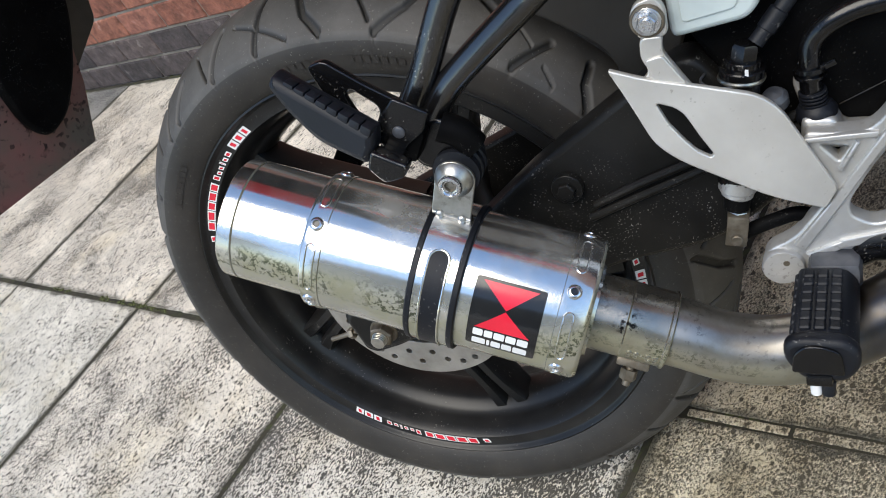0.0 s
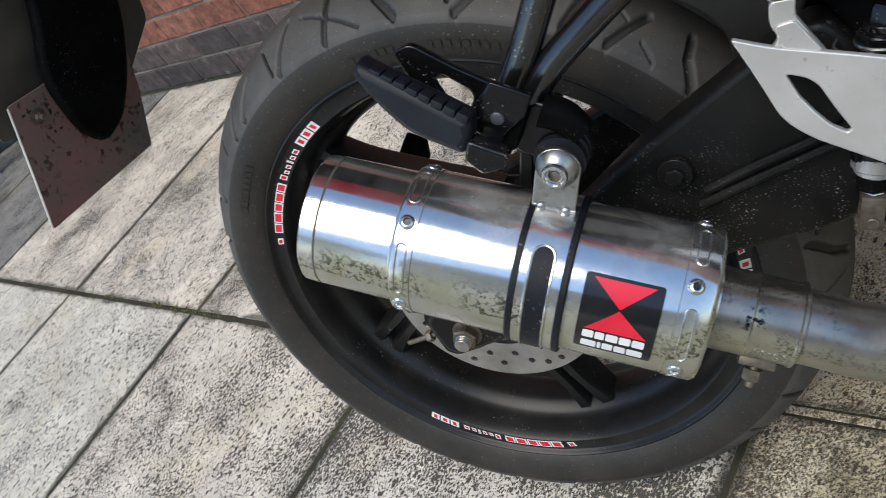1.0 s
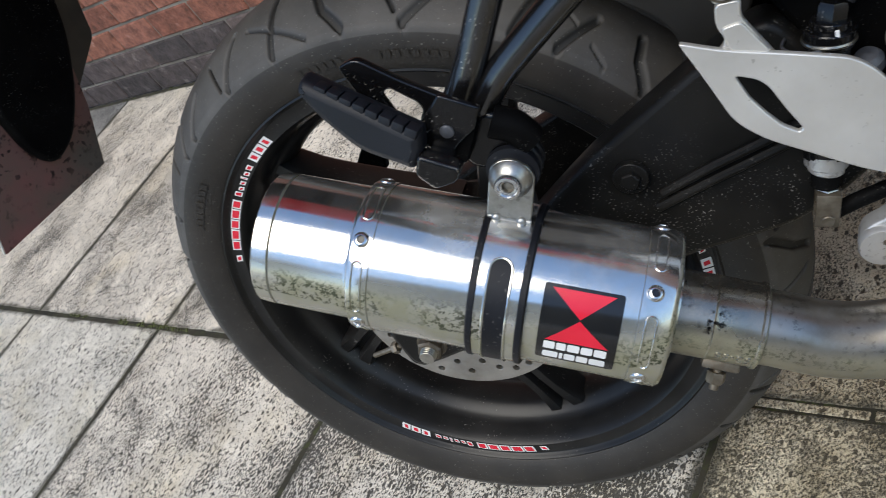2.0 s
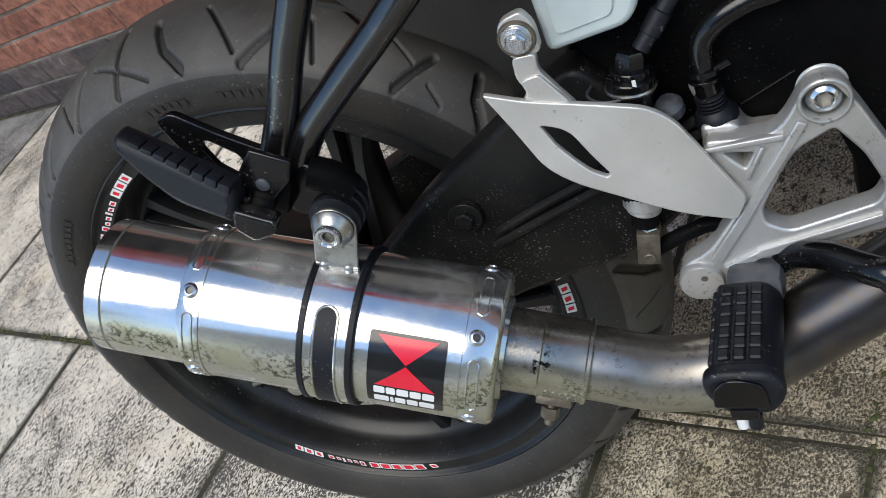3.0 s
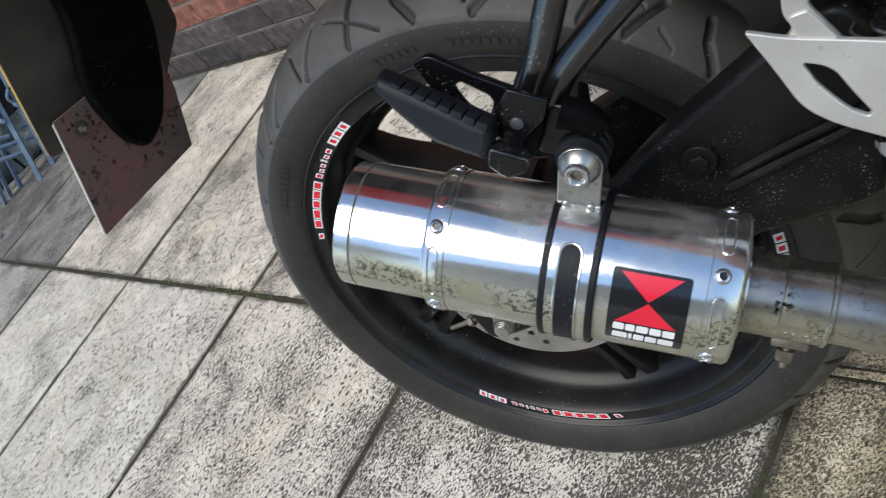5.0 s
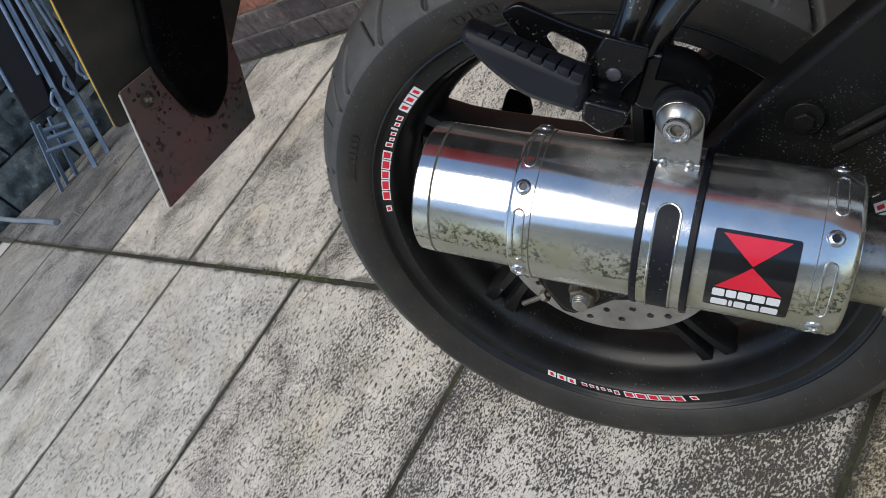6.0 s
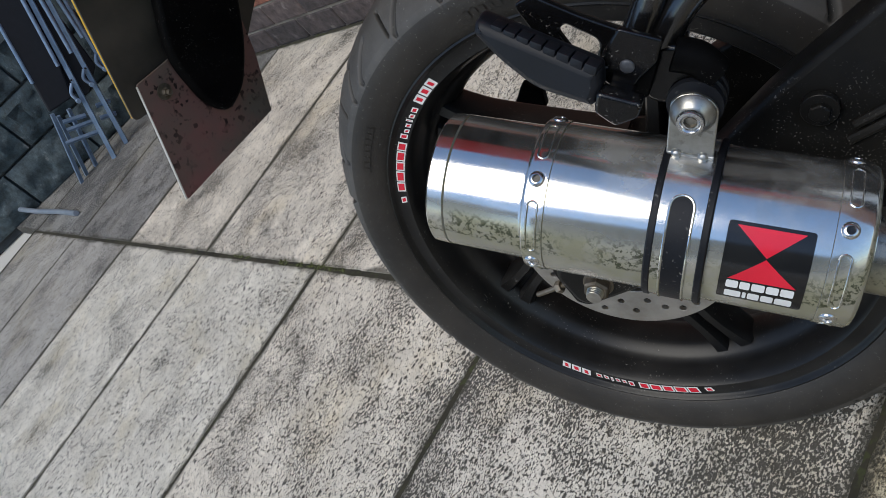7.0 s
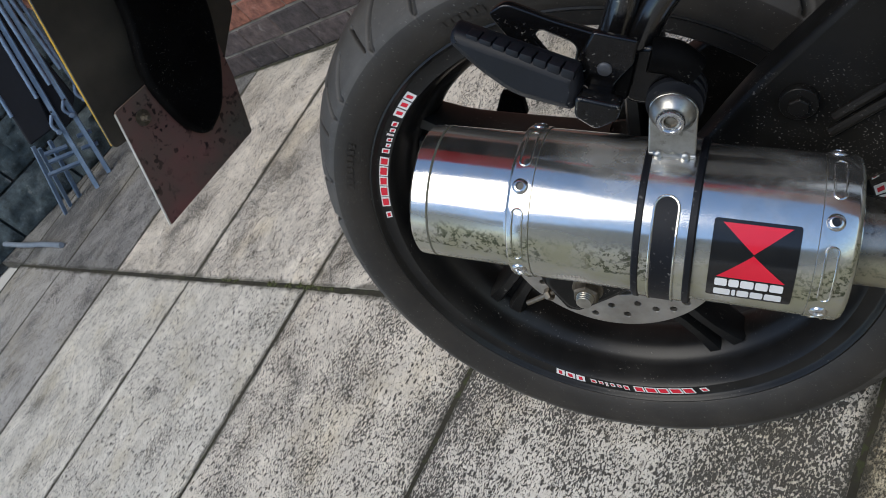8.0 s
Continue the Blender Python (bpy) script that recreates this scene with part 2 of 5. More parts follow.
def wall_brick_texture():
    """The upper storeys of the brick house, never near."""
    m, nt, bs = nodes_of("house_brickwork")
    v = coords(nt)
    mp = nt.nodes.new("ShaderNodeMapping")
    mp.inputs["Rotation"].default_value = (radians(90), 0, 0)
    nt.links.new(v, mp.inputs["Vector"])
    b = add(nt, "ShaderNodeTexBrick", Scale=1.0, Mortar_Size=0.006)
    b.inputs["Brick Width"].default_value, b.inputs["Row Height"].default_value = 0.235, 0.086
    b.inputs["Color1"].default_value, b.inputs["Color2"].default_value = (0.16, 0.052, 0.032, 1), (0.12, 0.037, 0.024, 1)
    b.inputs["Mortar"].default_value = (0.2, 0.18, 0.15, 1)
    nt.links.new(mp.outputs["Vector"], b.inputs["Vector"])
    col = mix(nt, ramp(nt, noise_at(nt, v, 5.0, 5), [(0.3, 0.0), (0.7, 0.4)]), b.outputs["Color"], (0.11, 0.05, 0.036))
    nt.links.new(col, bs.inputs["Base Color"])
    bs.inputs["Roughness"].default_value = 0.8
    return m


def tyre_material():
    """Dark sidewall, tread scuffed paler where it has run on the road."""
    m, nt, bs = nodes_of("tyre_rubber")
    v = coords(nt)
    sep = nt.nodes.new("ShaderNodeSeparateXYZ")
    nt.links.new(v, sep.inputs[0])
    flat = nt.nodes.new("ShaderNodeCombineXYZ")
    nt.links.new(sep.outputs["X"], flat.inputs["X"])
    nt.links.new(sep.outputs["Z"], flat.inputs["Z"])
    ln = nt.nodes.new("ShaderNodeVectorMath")
    ln.operation = "LENGTH"
    nt.links.new(flat.outputs[0], ln.inputs[0])
    mr = nt.nodes.new("ShaderNodeMapRange")
    mr.inputs["From Min"].default_value, mr.inputs["From Max"].default_value = 0.2690, 0.2700
    nt.links.new(ln.outputs["Value"], mr.inputs["Value"])
    big = noise_at(nt, v, 16.0, 6, 0.65)
    side = mix(nt, ramp(nt, big, [(0.35, 0.0), (0.7, 1.0)]), (0.0155, 0.0132, 0.0108), (0.031, 0.026, 0.021))
    tread = mix(nt, ramp(nt, big, [(0.35, 0.0), (0.7, 1.0)]), (0.044, 0.041, 0.037), (0.080, 0.074, 0.067))
    att = nt.nodes.new("ShaderNodeAttribute")
    att.attribute_name = "grooved"
    # groove floors: unscuffed rubber, with the shade of their depth painted in
    tread = mix(nt, ramp(nt, att.outputs["Fac"], [(0.25, 0.0), (0.7, 1.0)]), tread, (0.014, 0.013, 0.0115))
    col = mix(nt, mr.outputs["Result"], side, tread)
    spk = ramp(nt, noise_at(nt, v, 560.0, 2, 0.4), [(0.7, 0.0), (0.73, 0.5)])
    col = mix(nt, spk, col, (0.2, 0.19, 0.17))
    nt.links.new(col, bs.inputs["Base Color"])
    bs.inputs["Roughness"].default_value = 0.62
    bump(nt, bs, noise_at(nt, v, 300.0, 4, 0.6), 0.25, 0.0008)
    return m


RUBBER = tyre_material()
BLACK_PAINT = simple("black_paint", (0.003, 0.003, 0.0035), (0.006, 0.006, 0.0065), (0.14, 0.26), 0, 25, 500, 0.05, 0.5, shine=0.4, speck=560.0)
TUBE_PAINT = simple("glossy_black_tube_paint", (0.004, 0.004, 0.0045), (0.008, 0.008, 0.0085), (0.16, 0.28), 0, 25, 500, 0.05, 0.5, shine=1.0, speck=560.0)
RIM_PAINT = simple("satin_black_rim_paint", (0.0055, 0.0055, 0.0058), (0.016, 0.0152, 0.0145), (0.30, 0.42), 0, 18, 500, 0.06, 0.4, shine=0.32)
ARM_PAINT = simple("dusty_black_swingarm_paint", (0.0045, 0.0044, 0.0042), (0.015, 0.0143, 0.0132), (0.34, 0.5), 0, 12, 400, 0.12, 0.7, (0.3, 0.29, 0.27), shine=0.22, speck=620.0, cut=0.635)
PLASTIC = simple("black_plastic", (0.0018, 0.0018, 0.0021), (0.0048, 0.0048, 0.0048), (0.42, 0.6), 0, 20, 350, 0.25, 0.4, (0.26, 0.25, 0.23), shine=0.04, speck=600.0)
HUGGER = simple("dusty_grey_black_plastic", (0.018, 0.0168, 0.015), (0.036, 0.033, 0.029), (0.4, 0.6), 0, 9, 350, 0.2, 0.6, (0.26, 0.25, 0.23), shine=0.3, speck=600.0)
PEG_RUBBER = simple("footrest_rubber", (0.0034, 0.0042, 0.0068), (0.0075, 0.009, 0.013), (0.42, 0.62), 0, 35, 400, 0.2, 0.35, shine=0.3)
SILVER = simple("silver_painted_alloy", (0.52, 0.505, 0.475), (0.68, 0.668, 0.64), (0.30, 0.46), 0.55, 13, 500, 0.12, 0.5, (0.22, 0.21, 0.18), speck=300.0, cut=0.68)
CAST = simple("cast_alloy", (0.42, 0.412, 0.392), (0.6, 0.598, 0.59), (0.32, 0.5), 0.62, 17, 260, 0.5, 0.7, (0.12, 0.105, 0.085), speck=330.0, cut=0.60)
ZINC = simple("zinc_plated_steel", (0.55, 0.54, 0.5), (0.36, 0.34, 0.3), (0.22, 0.45), 1.0, 60, 600, 0.15)
# worn small steel; also the dark tone of alloy parts that lie in shade
WORN_SHADED_STEEL = simple("worn_shaded_steel", (0.035, 0.038, 0.046), (0.10, 0.104, 0.115), (0.35, 0.5), 0.3, 60, 500, 0.15)
RUSTY = simple("weathered_steel", (0.2, 0.175, 0.14), (0.1, 0.08, 0.055), (0.4, 0.6), 0.7, 90, 500, 0.3)
DISC = simple("brake_disc_steel", (0.46, 0.44, 0.41), (0.33, 0.31, 0.28), (0.38, 0.55), 0.85, 40, 500, 0.15)
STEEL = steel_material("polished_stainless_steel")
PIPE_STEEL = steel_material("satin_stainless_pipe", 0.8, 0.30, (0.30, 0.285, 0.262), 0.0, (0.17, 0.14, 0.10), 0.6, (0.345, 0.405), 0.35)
SLEEVE_STEEL = steel_material("grimy_sleeve_steel", 1.0, 0.24, (0.31, 0.285, 0.245), 0.0, (0.1, 0.08, 0.055), 0.9, (), 1.0)
TAB_STEEL = steel_material("brushed_steel_tab", 0.9, 0.30, (0.47, 0.465, 0.44), 0.0, (0.22, 0.205, 0.15), 0.0, (), 0.35)
CHROME = steel_material("chromed_bolt", 0.45, 0.2, (0.6, 0.61, 0.62), 0.2, (0.3, 0.3, 0.26), 0.0)
STICKER_BLACK = simple("black_vinyl", (0.009, 0.009, 0.01), (0.016, 0.016, 0.016), (0.1, 0.2), 0, 30, 300, 0.03)
STICKER_RED = simple("red_vinyl", (0.72, 0.02, 0.045), (0.62, 0.015, 0.035), (0.12, 0.25), 0, 30, 300, 0.03)
STICKER_WHITE = simple("white_vinyl", (0.78, 0.78, 0.77), (0.68, 0.68, 0.67), (0.3, 0.4), 0, 60, 300, 0.03)
RED_PAINT = simple("red_bodywork_paint", (0.5, 0.012, 0.02), (0.55, 0.016, 0.025), (0.12, 0.2), 0, 8, 300, 0.03)
TANK_PLASTIC = simple("translucent_white_plastic", (0.47, 0.535, 0.53), (0.38, 0.44, 0.445), (0.25, 0.4), 0, 25, 300, 0.05)
FLAP_MAT = simple("grimy_brown_plate", (0.140, 0.117, 0.094), (0.25, 0.105, 0.096), (0.4, 0.6), 0, 12, 200, 0.1, 0.9, (0.012, 0.008, 0.008), speck=140.0, cut=0.54, shine=0.2)
PLATE_BACK = simple("dull_aluminium_plate_back", (0.042, 0.037, 0.030), (0.095, 0.08, 0.062), (0.4, 0.55), 0.2, 12, 200, 0.1)
YELLOW = simple("yellow_reflective_edge", (0.7, 0.42, 0.04), (0.6, 0.36, 0.04), (0.4, 0.5))
WHITE_EDGE = simple("scuffed_white_edge", (0.7, 0.68, 0.62), (0.5, 0.48, 0.42), (0.5, 0.6))
CHAIR_METAL = simple("grey_painted_tube", (0.15, 0.225, 0.33), (0.22, 0.30, 0.42), (0.3, 0.45), 0.3, 30, 300, 0.1)
FABRIC = simple("dark_canvas", (0.006, 0.008, 0.013), (0.011, 0.013, 0.019), (0.8, 0.95), 0, 40, 900, 0.3)
HOSE_MAT = simple("grey_hose_plastic", (0.17, 0.21, 0.26), (0.24, 0.28, 0.33), (0.4, 0.5))
EARTH = simple("mossy_grit", (0.016, 0.014, 0.009), (0.05, 0.044, 0.027), (0.9, 1.0), 0, 9, 120, 1.0, 0.9, (0.05, 0.06, 0.018), speck=90.0, cut=0.47)
FAR_GROUND = simple("pale_concrete_drive", (0.50, 0.49, 0.455), (0.60, 0.59, 0.56), (0.85, 0.95), 0, 0.8, 40, 0.6)
RENDER = simple("grey_render", (0.2, 0.2, 0.17), (0.27, 0.265, 0.23), (0.85, 0.95), 0, 0.9, 40, 0.6)
STONE_MORTAR = simple("dark_wall_mortar", (0.03, 0.035, 0.038), (0.06, 0.065, 0.068), (0.85, 0.95), 0, 14, 140, 0.8)
WALL_MORTAR = simple("wall_mortar", (0.11, 0.10, 0.085), (0.25, 0.23, 0.2), (0.85, 0.95), 0, 9, 140, 0.8)
STONE = brick_material("blue_grey_stone_block", (0.032, 0.054, 0.066), (0.046, 0.072, 0.085), (0.066, 0.092, 0.104))
RED_BRICK = brick_material("red_brick", (0.24, 0.086, 0.055), (0.33, 0.128, 0.082), (0.28, 0.112, 0.082))
DARK_BRICK = brick_material("dark_engineering_brick", (0.052, 0.042, 0.043), (0.09, 0.069, 0.067), (0.14, 0.103, 0.096))
HOUSE = wall_brick_texture()
SLAB_PALE = slab_material("pale_worn_concrete", (0.82, 0.78, 0.685), (0.60, 0.57, 0.50), (0.040, 0.039, 0.034), 0.50, 280.0, 0.94)
SLAB_COOL = slab_material("cool_blue_grey_concrete", (0.58, 0.55, 0.50), (0.40, 0.378, 0.345), (0.030, 0.032, 0.034), 0.485, 290.0, 0.92, 0.25)
# darker copy for the back-left slabs, painting in the shade of the walls
SLAB_SHADED = slab_material("shaded_dark_concrete", (0.40, 0.385, 0.36), (0.26, 0.25, 0.235), (0.020, 0.021, 0.022), 0.43, 290.0, 0.92, 0.3)
SLAB_MIX = slab_material("pale_speckled_concrete", (0.83, 0.76, 0.645), (0.57, 0.52, 0.445), (0.036, 0.033, 0.027), 0.475, 320.0, 0.94, 0.0, (0.615, 0.675))
SLAB_GREY = slab_material("grey_speckled_concrete", (0.84, 0.775, 0.675), (0.60, 0.55, 0.475), (0.032, 0.029, 0.024), 0.43, 350.0, 0.94, 0.0, (0.60, 0.665))
SLAB_BROWN = slab_material("brown_grimy_concrete", (0.84, 0.735, 0.54), (0.44, 0.365, 0.235), (0.028, 0.022, 0.013), 0.44, 440.0, 0.92, 0.0, (0.55, 0.76))


# ---- shaping helpers ----
def link_mesh(name, me, material, parent=None, label="", smooth=35):
    me.materials.clear()
    me.materials.append(material)
    if smooth:
        me.shade_smooth()
        me.set_sharp_from_angle(angle=radians(smooth))
    ob = new(name, me)
    if parent:
        ob.parent = parent
    if label:
        ob["label"] = label
    return ob


def mesh_of(verts, faces):
    me = bpy.data.meshes.new("mesh")
    me.from_pydata([tuple(v) for v in verts], [], faces)
    me.update()
    return me


def part(name, shape, material, parent, label="", smooth=35):
    """shape: a bmesh, a mesh or (verts, faces)."""
    if isinstance(shape, tuple):
        me = mesh_of(*shape)
    elif isinstance(shape, bmesh.types.BMesh):
        me = bpy.data.meshes.new("mesh")
        shape.to_mesh(me)
        shape.free()
    else:
        me = shape
    return link_mesh(name, me, material, parent, label, smooth)


def join(*shapes):
    vs, fs = [], []
    for v, f in shapes:
        k = len(vs)
        vs += [tuple(p) for p in v]
        fs += [tuple(i + k for i in face) for face in f]
    return vs, fs


def frame_of(axis):
    a = Vector(axis).normalized()
    s = Vector((0, 0, 1)) if abs(a.z) < 0.9 else Vector((1, 0, 0))
    e1 = a.cross(s).normalized()
    return a, e1, a.cross(e1)


def lathe(profile, origin, axis, n=48, closed=False):
    """profile: (distance along the axis, radius). closed: the profile is a ring."""
    a, e1, e2 = frame_of(axis)
    o = Vector(origin)
    vs, fs, m = [], [], len(profile)
    for i in range(n):
        w = 2 * math.pi * i / n
        d = e1 * math.cos(w) + e2 * math.sin(w)
        vs += [o + a * h + d * r for h, r in profile]
    for i in range(n):
        j = (i + 1) % n
        for k in range(m if closed else m - 1):
            l = (k + 1) % m
            fs.append((i * m + k, i * m + l, j * m + l, j * m + k))
    return vs, fs


def rod(p, q, r, n=20, bevel=0.15):
    p, q = Vector(p), Vector(q)
    h = (q - p).length
    b = min(r, h / 2) * bevel
    return lathe([(0, 0.0001), (0, r - b), (b, r), (h - b, r), (h, r - b), (h, 0.0001)], p, q - p, n)


def hexagon(p, q, r):
    p, q = Vector(p), Vector(q)
    h = (q - p).length
    return lathe([(0, 0.0001), (0, r), (h * 0.8, r), (h, r * 0.86), (h, 0.0001)], p, q - p, 6)


def smooth_path(pts, per=8):
    P = [Vector(p) for p in pts]
    P = [P[0] * 2 - P[1]] + P + [P[-1] * 2 - P[-2]]
    out = []
    for i in range(1, len(P) - 2):
        a, b, c, d = P[i - 1:i + 3]
        for k in range(per):
            t = k / per
            out.append(0.5 * ((2 * b) + (c - a) * t + (2 * a - 5 * b + 4 * c - d) * t * t + (3 * b - a - 3 * c + d) * t ** 3))
    return out + [P[-2]]


def tube(pts, radius, n=20, per=8, caps=True):
    path = smooth_path(pts, per)
    rad = radius if callable(radius) else (lambda s: radius)
    vs, fs = [], []
    t0 = (path[1] - path[0]).normalized()
    _, e1, _ = frame_of(t0)
    L = len(path)
    for i, p in enumerate(path):
        t = (path[min(i + 1, L - 1)] - path[max(i - 1, 0)]).normalized()
        e1 = (e1 - t * e1.dot(t)).normalized()
        e2 = t.cross(e1)
        r = rad(i / (L - 1))
        vs += [p + (e1 * math.cos(2 * math.pi * k / n) + e2 * math.sin(2 * math.pi * k / n)) * r for k in range(n)]
    for i in range(L - 1):
        for k in range(n):
            l = (k + 1) % n
            fs.append((i * n + k, i * n + l, (i + 1) * n + l, (i + 1) * n + k))
    if caps:
        fs.append(tuple(range(n))[::-1])
        fs.append(tuple((L - 1) * n + k for k in range(n)))
    return vs, fs


def rounded(pts, r, n=4):
    """The outline with its corners rounded to r, or to each corner's own third value."""
    out, m = [], len(pts)
    for i in range(m):
        p, a, b = Vector(pts[i][:2]), Vector(pts[i - 1][:2]), Vector(pts[(i + 1) % m][:2])
        rr = pts[i][2] if len(pts[i]) > 2 else r
        da, db = (a - p), (b - p)
        k = min(rr, da.length * 0.45, db.length * 0.45)
        s, e = p + da.normalized() * k, p + db.normalized() * k
        for j in range(n + 1):
            t = j / n
            out.append(s * (1 - t) ** 2 + p * 2 * t * (1 - t) + e * t * t)
    return out


def slab_shape(outline, holes, thick, bevel, m):
    """A flat piece with rounded edges: the outline in local x, y, thickness along z; m puts it in place."""
    cu = bpy.data.curves.new("outline", "CURVE")
    cu.dimensions, cu.fill_mode = "2D", "BOTH"
    cu.extrude, cu.bevel_depth, cu.bevel_resolution, cu.offset = max(thick / 2 - bevel, 0.0001), bevel, 2, -bevel
    for ring in (outline, *holes):
        s = cu.splines.new("POLY")
        s.points.add(len(ring) - 1)
        for q, p in zip(s.points, ring):
            q.co = (p[0], p[1], 0, 1)
        s.use_cyclic_u = True
    ob = new("outline", cu)
    bpy.context.view_layer.update()
    me = bpy.data.meshes.new_from_object(ob.evaluated_get(bpy.context.evaluated_depsgraph_get()))
    bpy.data.objects.remove(ob)
    me.transform(m)
    return me


def xz(y):
    """Puts an outline drawn in x, z on the plane y, facing -y."""
    return Matrix(((1, 0, 0, 0), (0, 0, -1, y), (0, 1, 0, 0), (0, 0, 0, 1)))


def circle(cx, cz, r, n=24):
    return [(cx + r * math.cos(2 * math.pi * i / n), cz + r * math.sin(2 * math.pi * i / n)) for i in range(n)]


def block(size, m=Matrix(), bevel=0.002, seg=2):
    bm = bmesh.new()
    bmesh.ops.create_cube(bm, size=1.0)
    bmesh.ops.scale(bm, vec=size, verts=bm.verts)
    if bevel:
        bmesh.ops.bevel(bm, geom=bm.edges[:], offset=bevel, segments=seg, affect="EDGES", profile=0.5)
    bm.transform(m)
    return bm


def shape_of(bm):
    bm.verts.ensure_lookup_table()
    vs = [v.co.copy() for v in bm.verts]
    fs = [tuple(v.index for v in f.verts) for f in bm.faces]
    bm.free()
    return vs, fs


# ---- house frame: u along the brick wall, v towards it ----
HOUSE_M = pose(0, 0, 0, 0, 0, HOUSE_TURN)
WALL_V = 0.995

ground = part("ground", ([(-600, -600, -0.045), (600, -600, -0.045), (600, 600, -0.045), (-600, 600, -0.045)], [(0, 1, 2, 3)]), FAR_GROUND, None, "", 0)
tagged(ground, "pale concrete ground reaching the horizon", "ground", kind="structure")

pavement = part("pavement", block((7.2, 4.58, 0.03), HOUSE_M @ pose(-0.11, -1.295, -0.0162), 0), EARTH, None, "", 0)
tagged(pavement, "large concrete paving slabs with mossy joints on dark grit", "paving", kind="structure")

house_wall = part("wall_north", block((10.0, 0.22, 4.6), HOUSE_M @ pose(1.2, WALL_V + 0.125, 2.26), 0), HOUSE, None, "", 0)
tagged(house_wall, "red brick house wall with dark plinth courses", "wall", kind="structure")

# stone garden wall, set a little askew to the house
A, Bq = Vector((-4.30, -0.22)), Vector((-3.44, 1.06))
SW_DIR = (Bq - A).normalized()
SW_ANG = math.degrees(math.atan2(SW_DIR.y, SW_DIR.x))
SW_M = HOUSE_M @ pose(A.x, A.y, 0, 0, 0, SW_ANG)     # x along the wall, -y faces the bike side
side_wall = part("wall_west", block((3.6, 0.2, 2.0), SW_M @ pose(-0.2, 0.125, 0.96), 0), STONE_MORTAR, None, "", 0)
tagged(side_wall, "blue-grey rock-faced stone block wall", "wall", kind="structure")

# ---- motorcycle: parts are drawn in the frame of the rear wheel, leaning on its stand ----
bike = new("motorcycle")
bike.matrix_world = pose(0, 0, 0.3003, -7.97, 0, 0)
tagged(bike, "black and silver motorcycle with a steel silencer, leaning on its stand", "motorcycle")

# tyre
YM, YS, RC, RS = 0.055, -0.010, 0.305, 0.276
GROOVES = [
    (((83.6, 0.030), (83.2, 0.021), (82.0, 0.006), (78.8, -0.0075)), 0.0065),
    (((91.0, 0.042), (92.4, -0.0092)), 0.0065),
    (((97.4, 0.018), (85.3, -0.0085)), 0.0026),
    (((101.0, 0.025), (104.3, -0.0092)), 0.0065),
    (((108.5, 0.020), (106.0, -0.0075)), 0.0028),
    (((114.0, 0.012), (118.5, -0.0092)), 0.0065),
    (((75.0, 0.034), (69.7, -0.0025)), 0.0028),
    (((61.5, 0.026), (64.0, 0.008), (68.3, -0.0085)), 0.0065),
    (((58.5, 0.020), (57.0, -0.006)), 0.0028),
    (((55.0, 0.036), (49.5, 0.018), (51.5, -0.0085)), 0.0060),
]


# the stretch in front, under the mudguard
FRONT_GROOVES = [
    (((47.5, 0.020), (43.0, 0.0065)), 0.0008),
    (((40.6, 0.014), (44.4, -0.0092)), 0.0058),
    (((40.0, -0.0020), (37.0, -0.0092)), 0.0008),
    (((33.8, 0.016), (33.0, 0.003), (30.2, -0.0092)), 0.0058),
]


def tread_radius(y):
    return RS + (RC - RS) * (1 - (abs(y - YM) / (YM - YS)) ** 2.4)


def groove_depth(th, y):
    """th, y: numpy arrays of degrees and metres. How deep the tread is cut there."""
    d = np.zeros_like(th)
    t = np.mod(th - 47.0, 72.0) + 47.0
    for line, wide in GROOVES + FRONT_GROOVES:
        front = (line, wide) in FRONT_GROOVES
        for (a0, y0), (a1, y1) in zip(line, line[1:]):
            k = radians(1) * 0.29
            for off in ((0.0,) if front else (0.0, 72.0, -72.0)):
                px, py = ((th if front else t + off) - a0) * k, y - y0
                dx, dy = (a1 - a0) * k, y1 - y0
                s = np.clip((px * dx + py * dy) / (dx * dx + dy * dy), 0, 1)
                dist = np.hypot(px - s * dx, py - s * dy)
                here = (th > 26) & (th < 48.5) if front else (th < 26) | (th > 48.5)
                d = np.maximum(d, np.where(here, np.clip((wide / 2 + 0.0010 - dist) / 0.0022, 0, 1), 0))
    return d * 0.0042


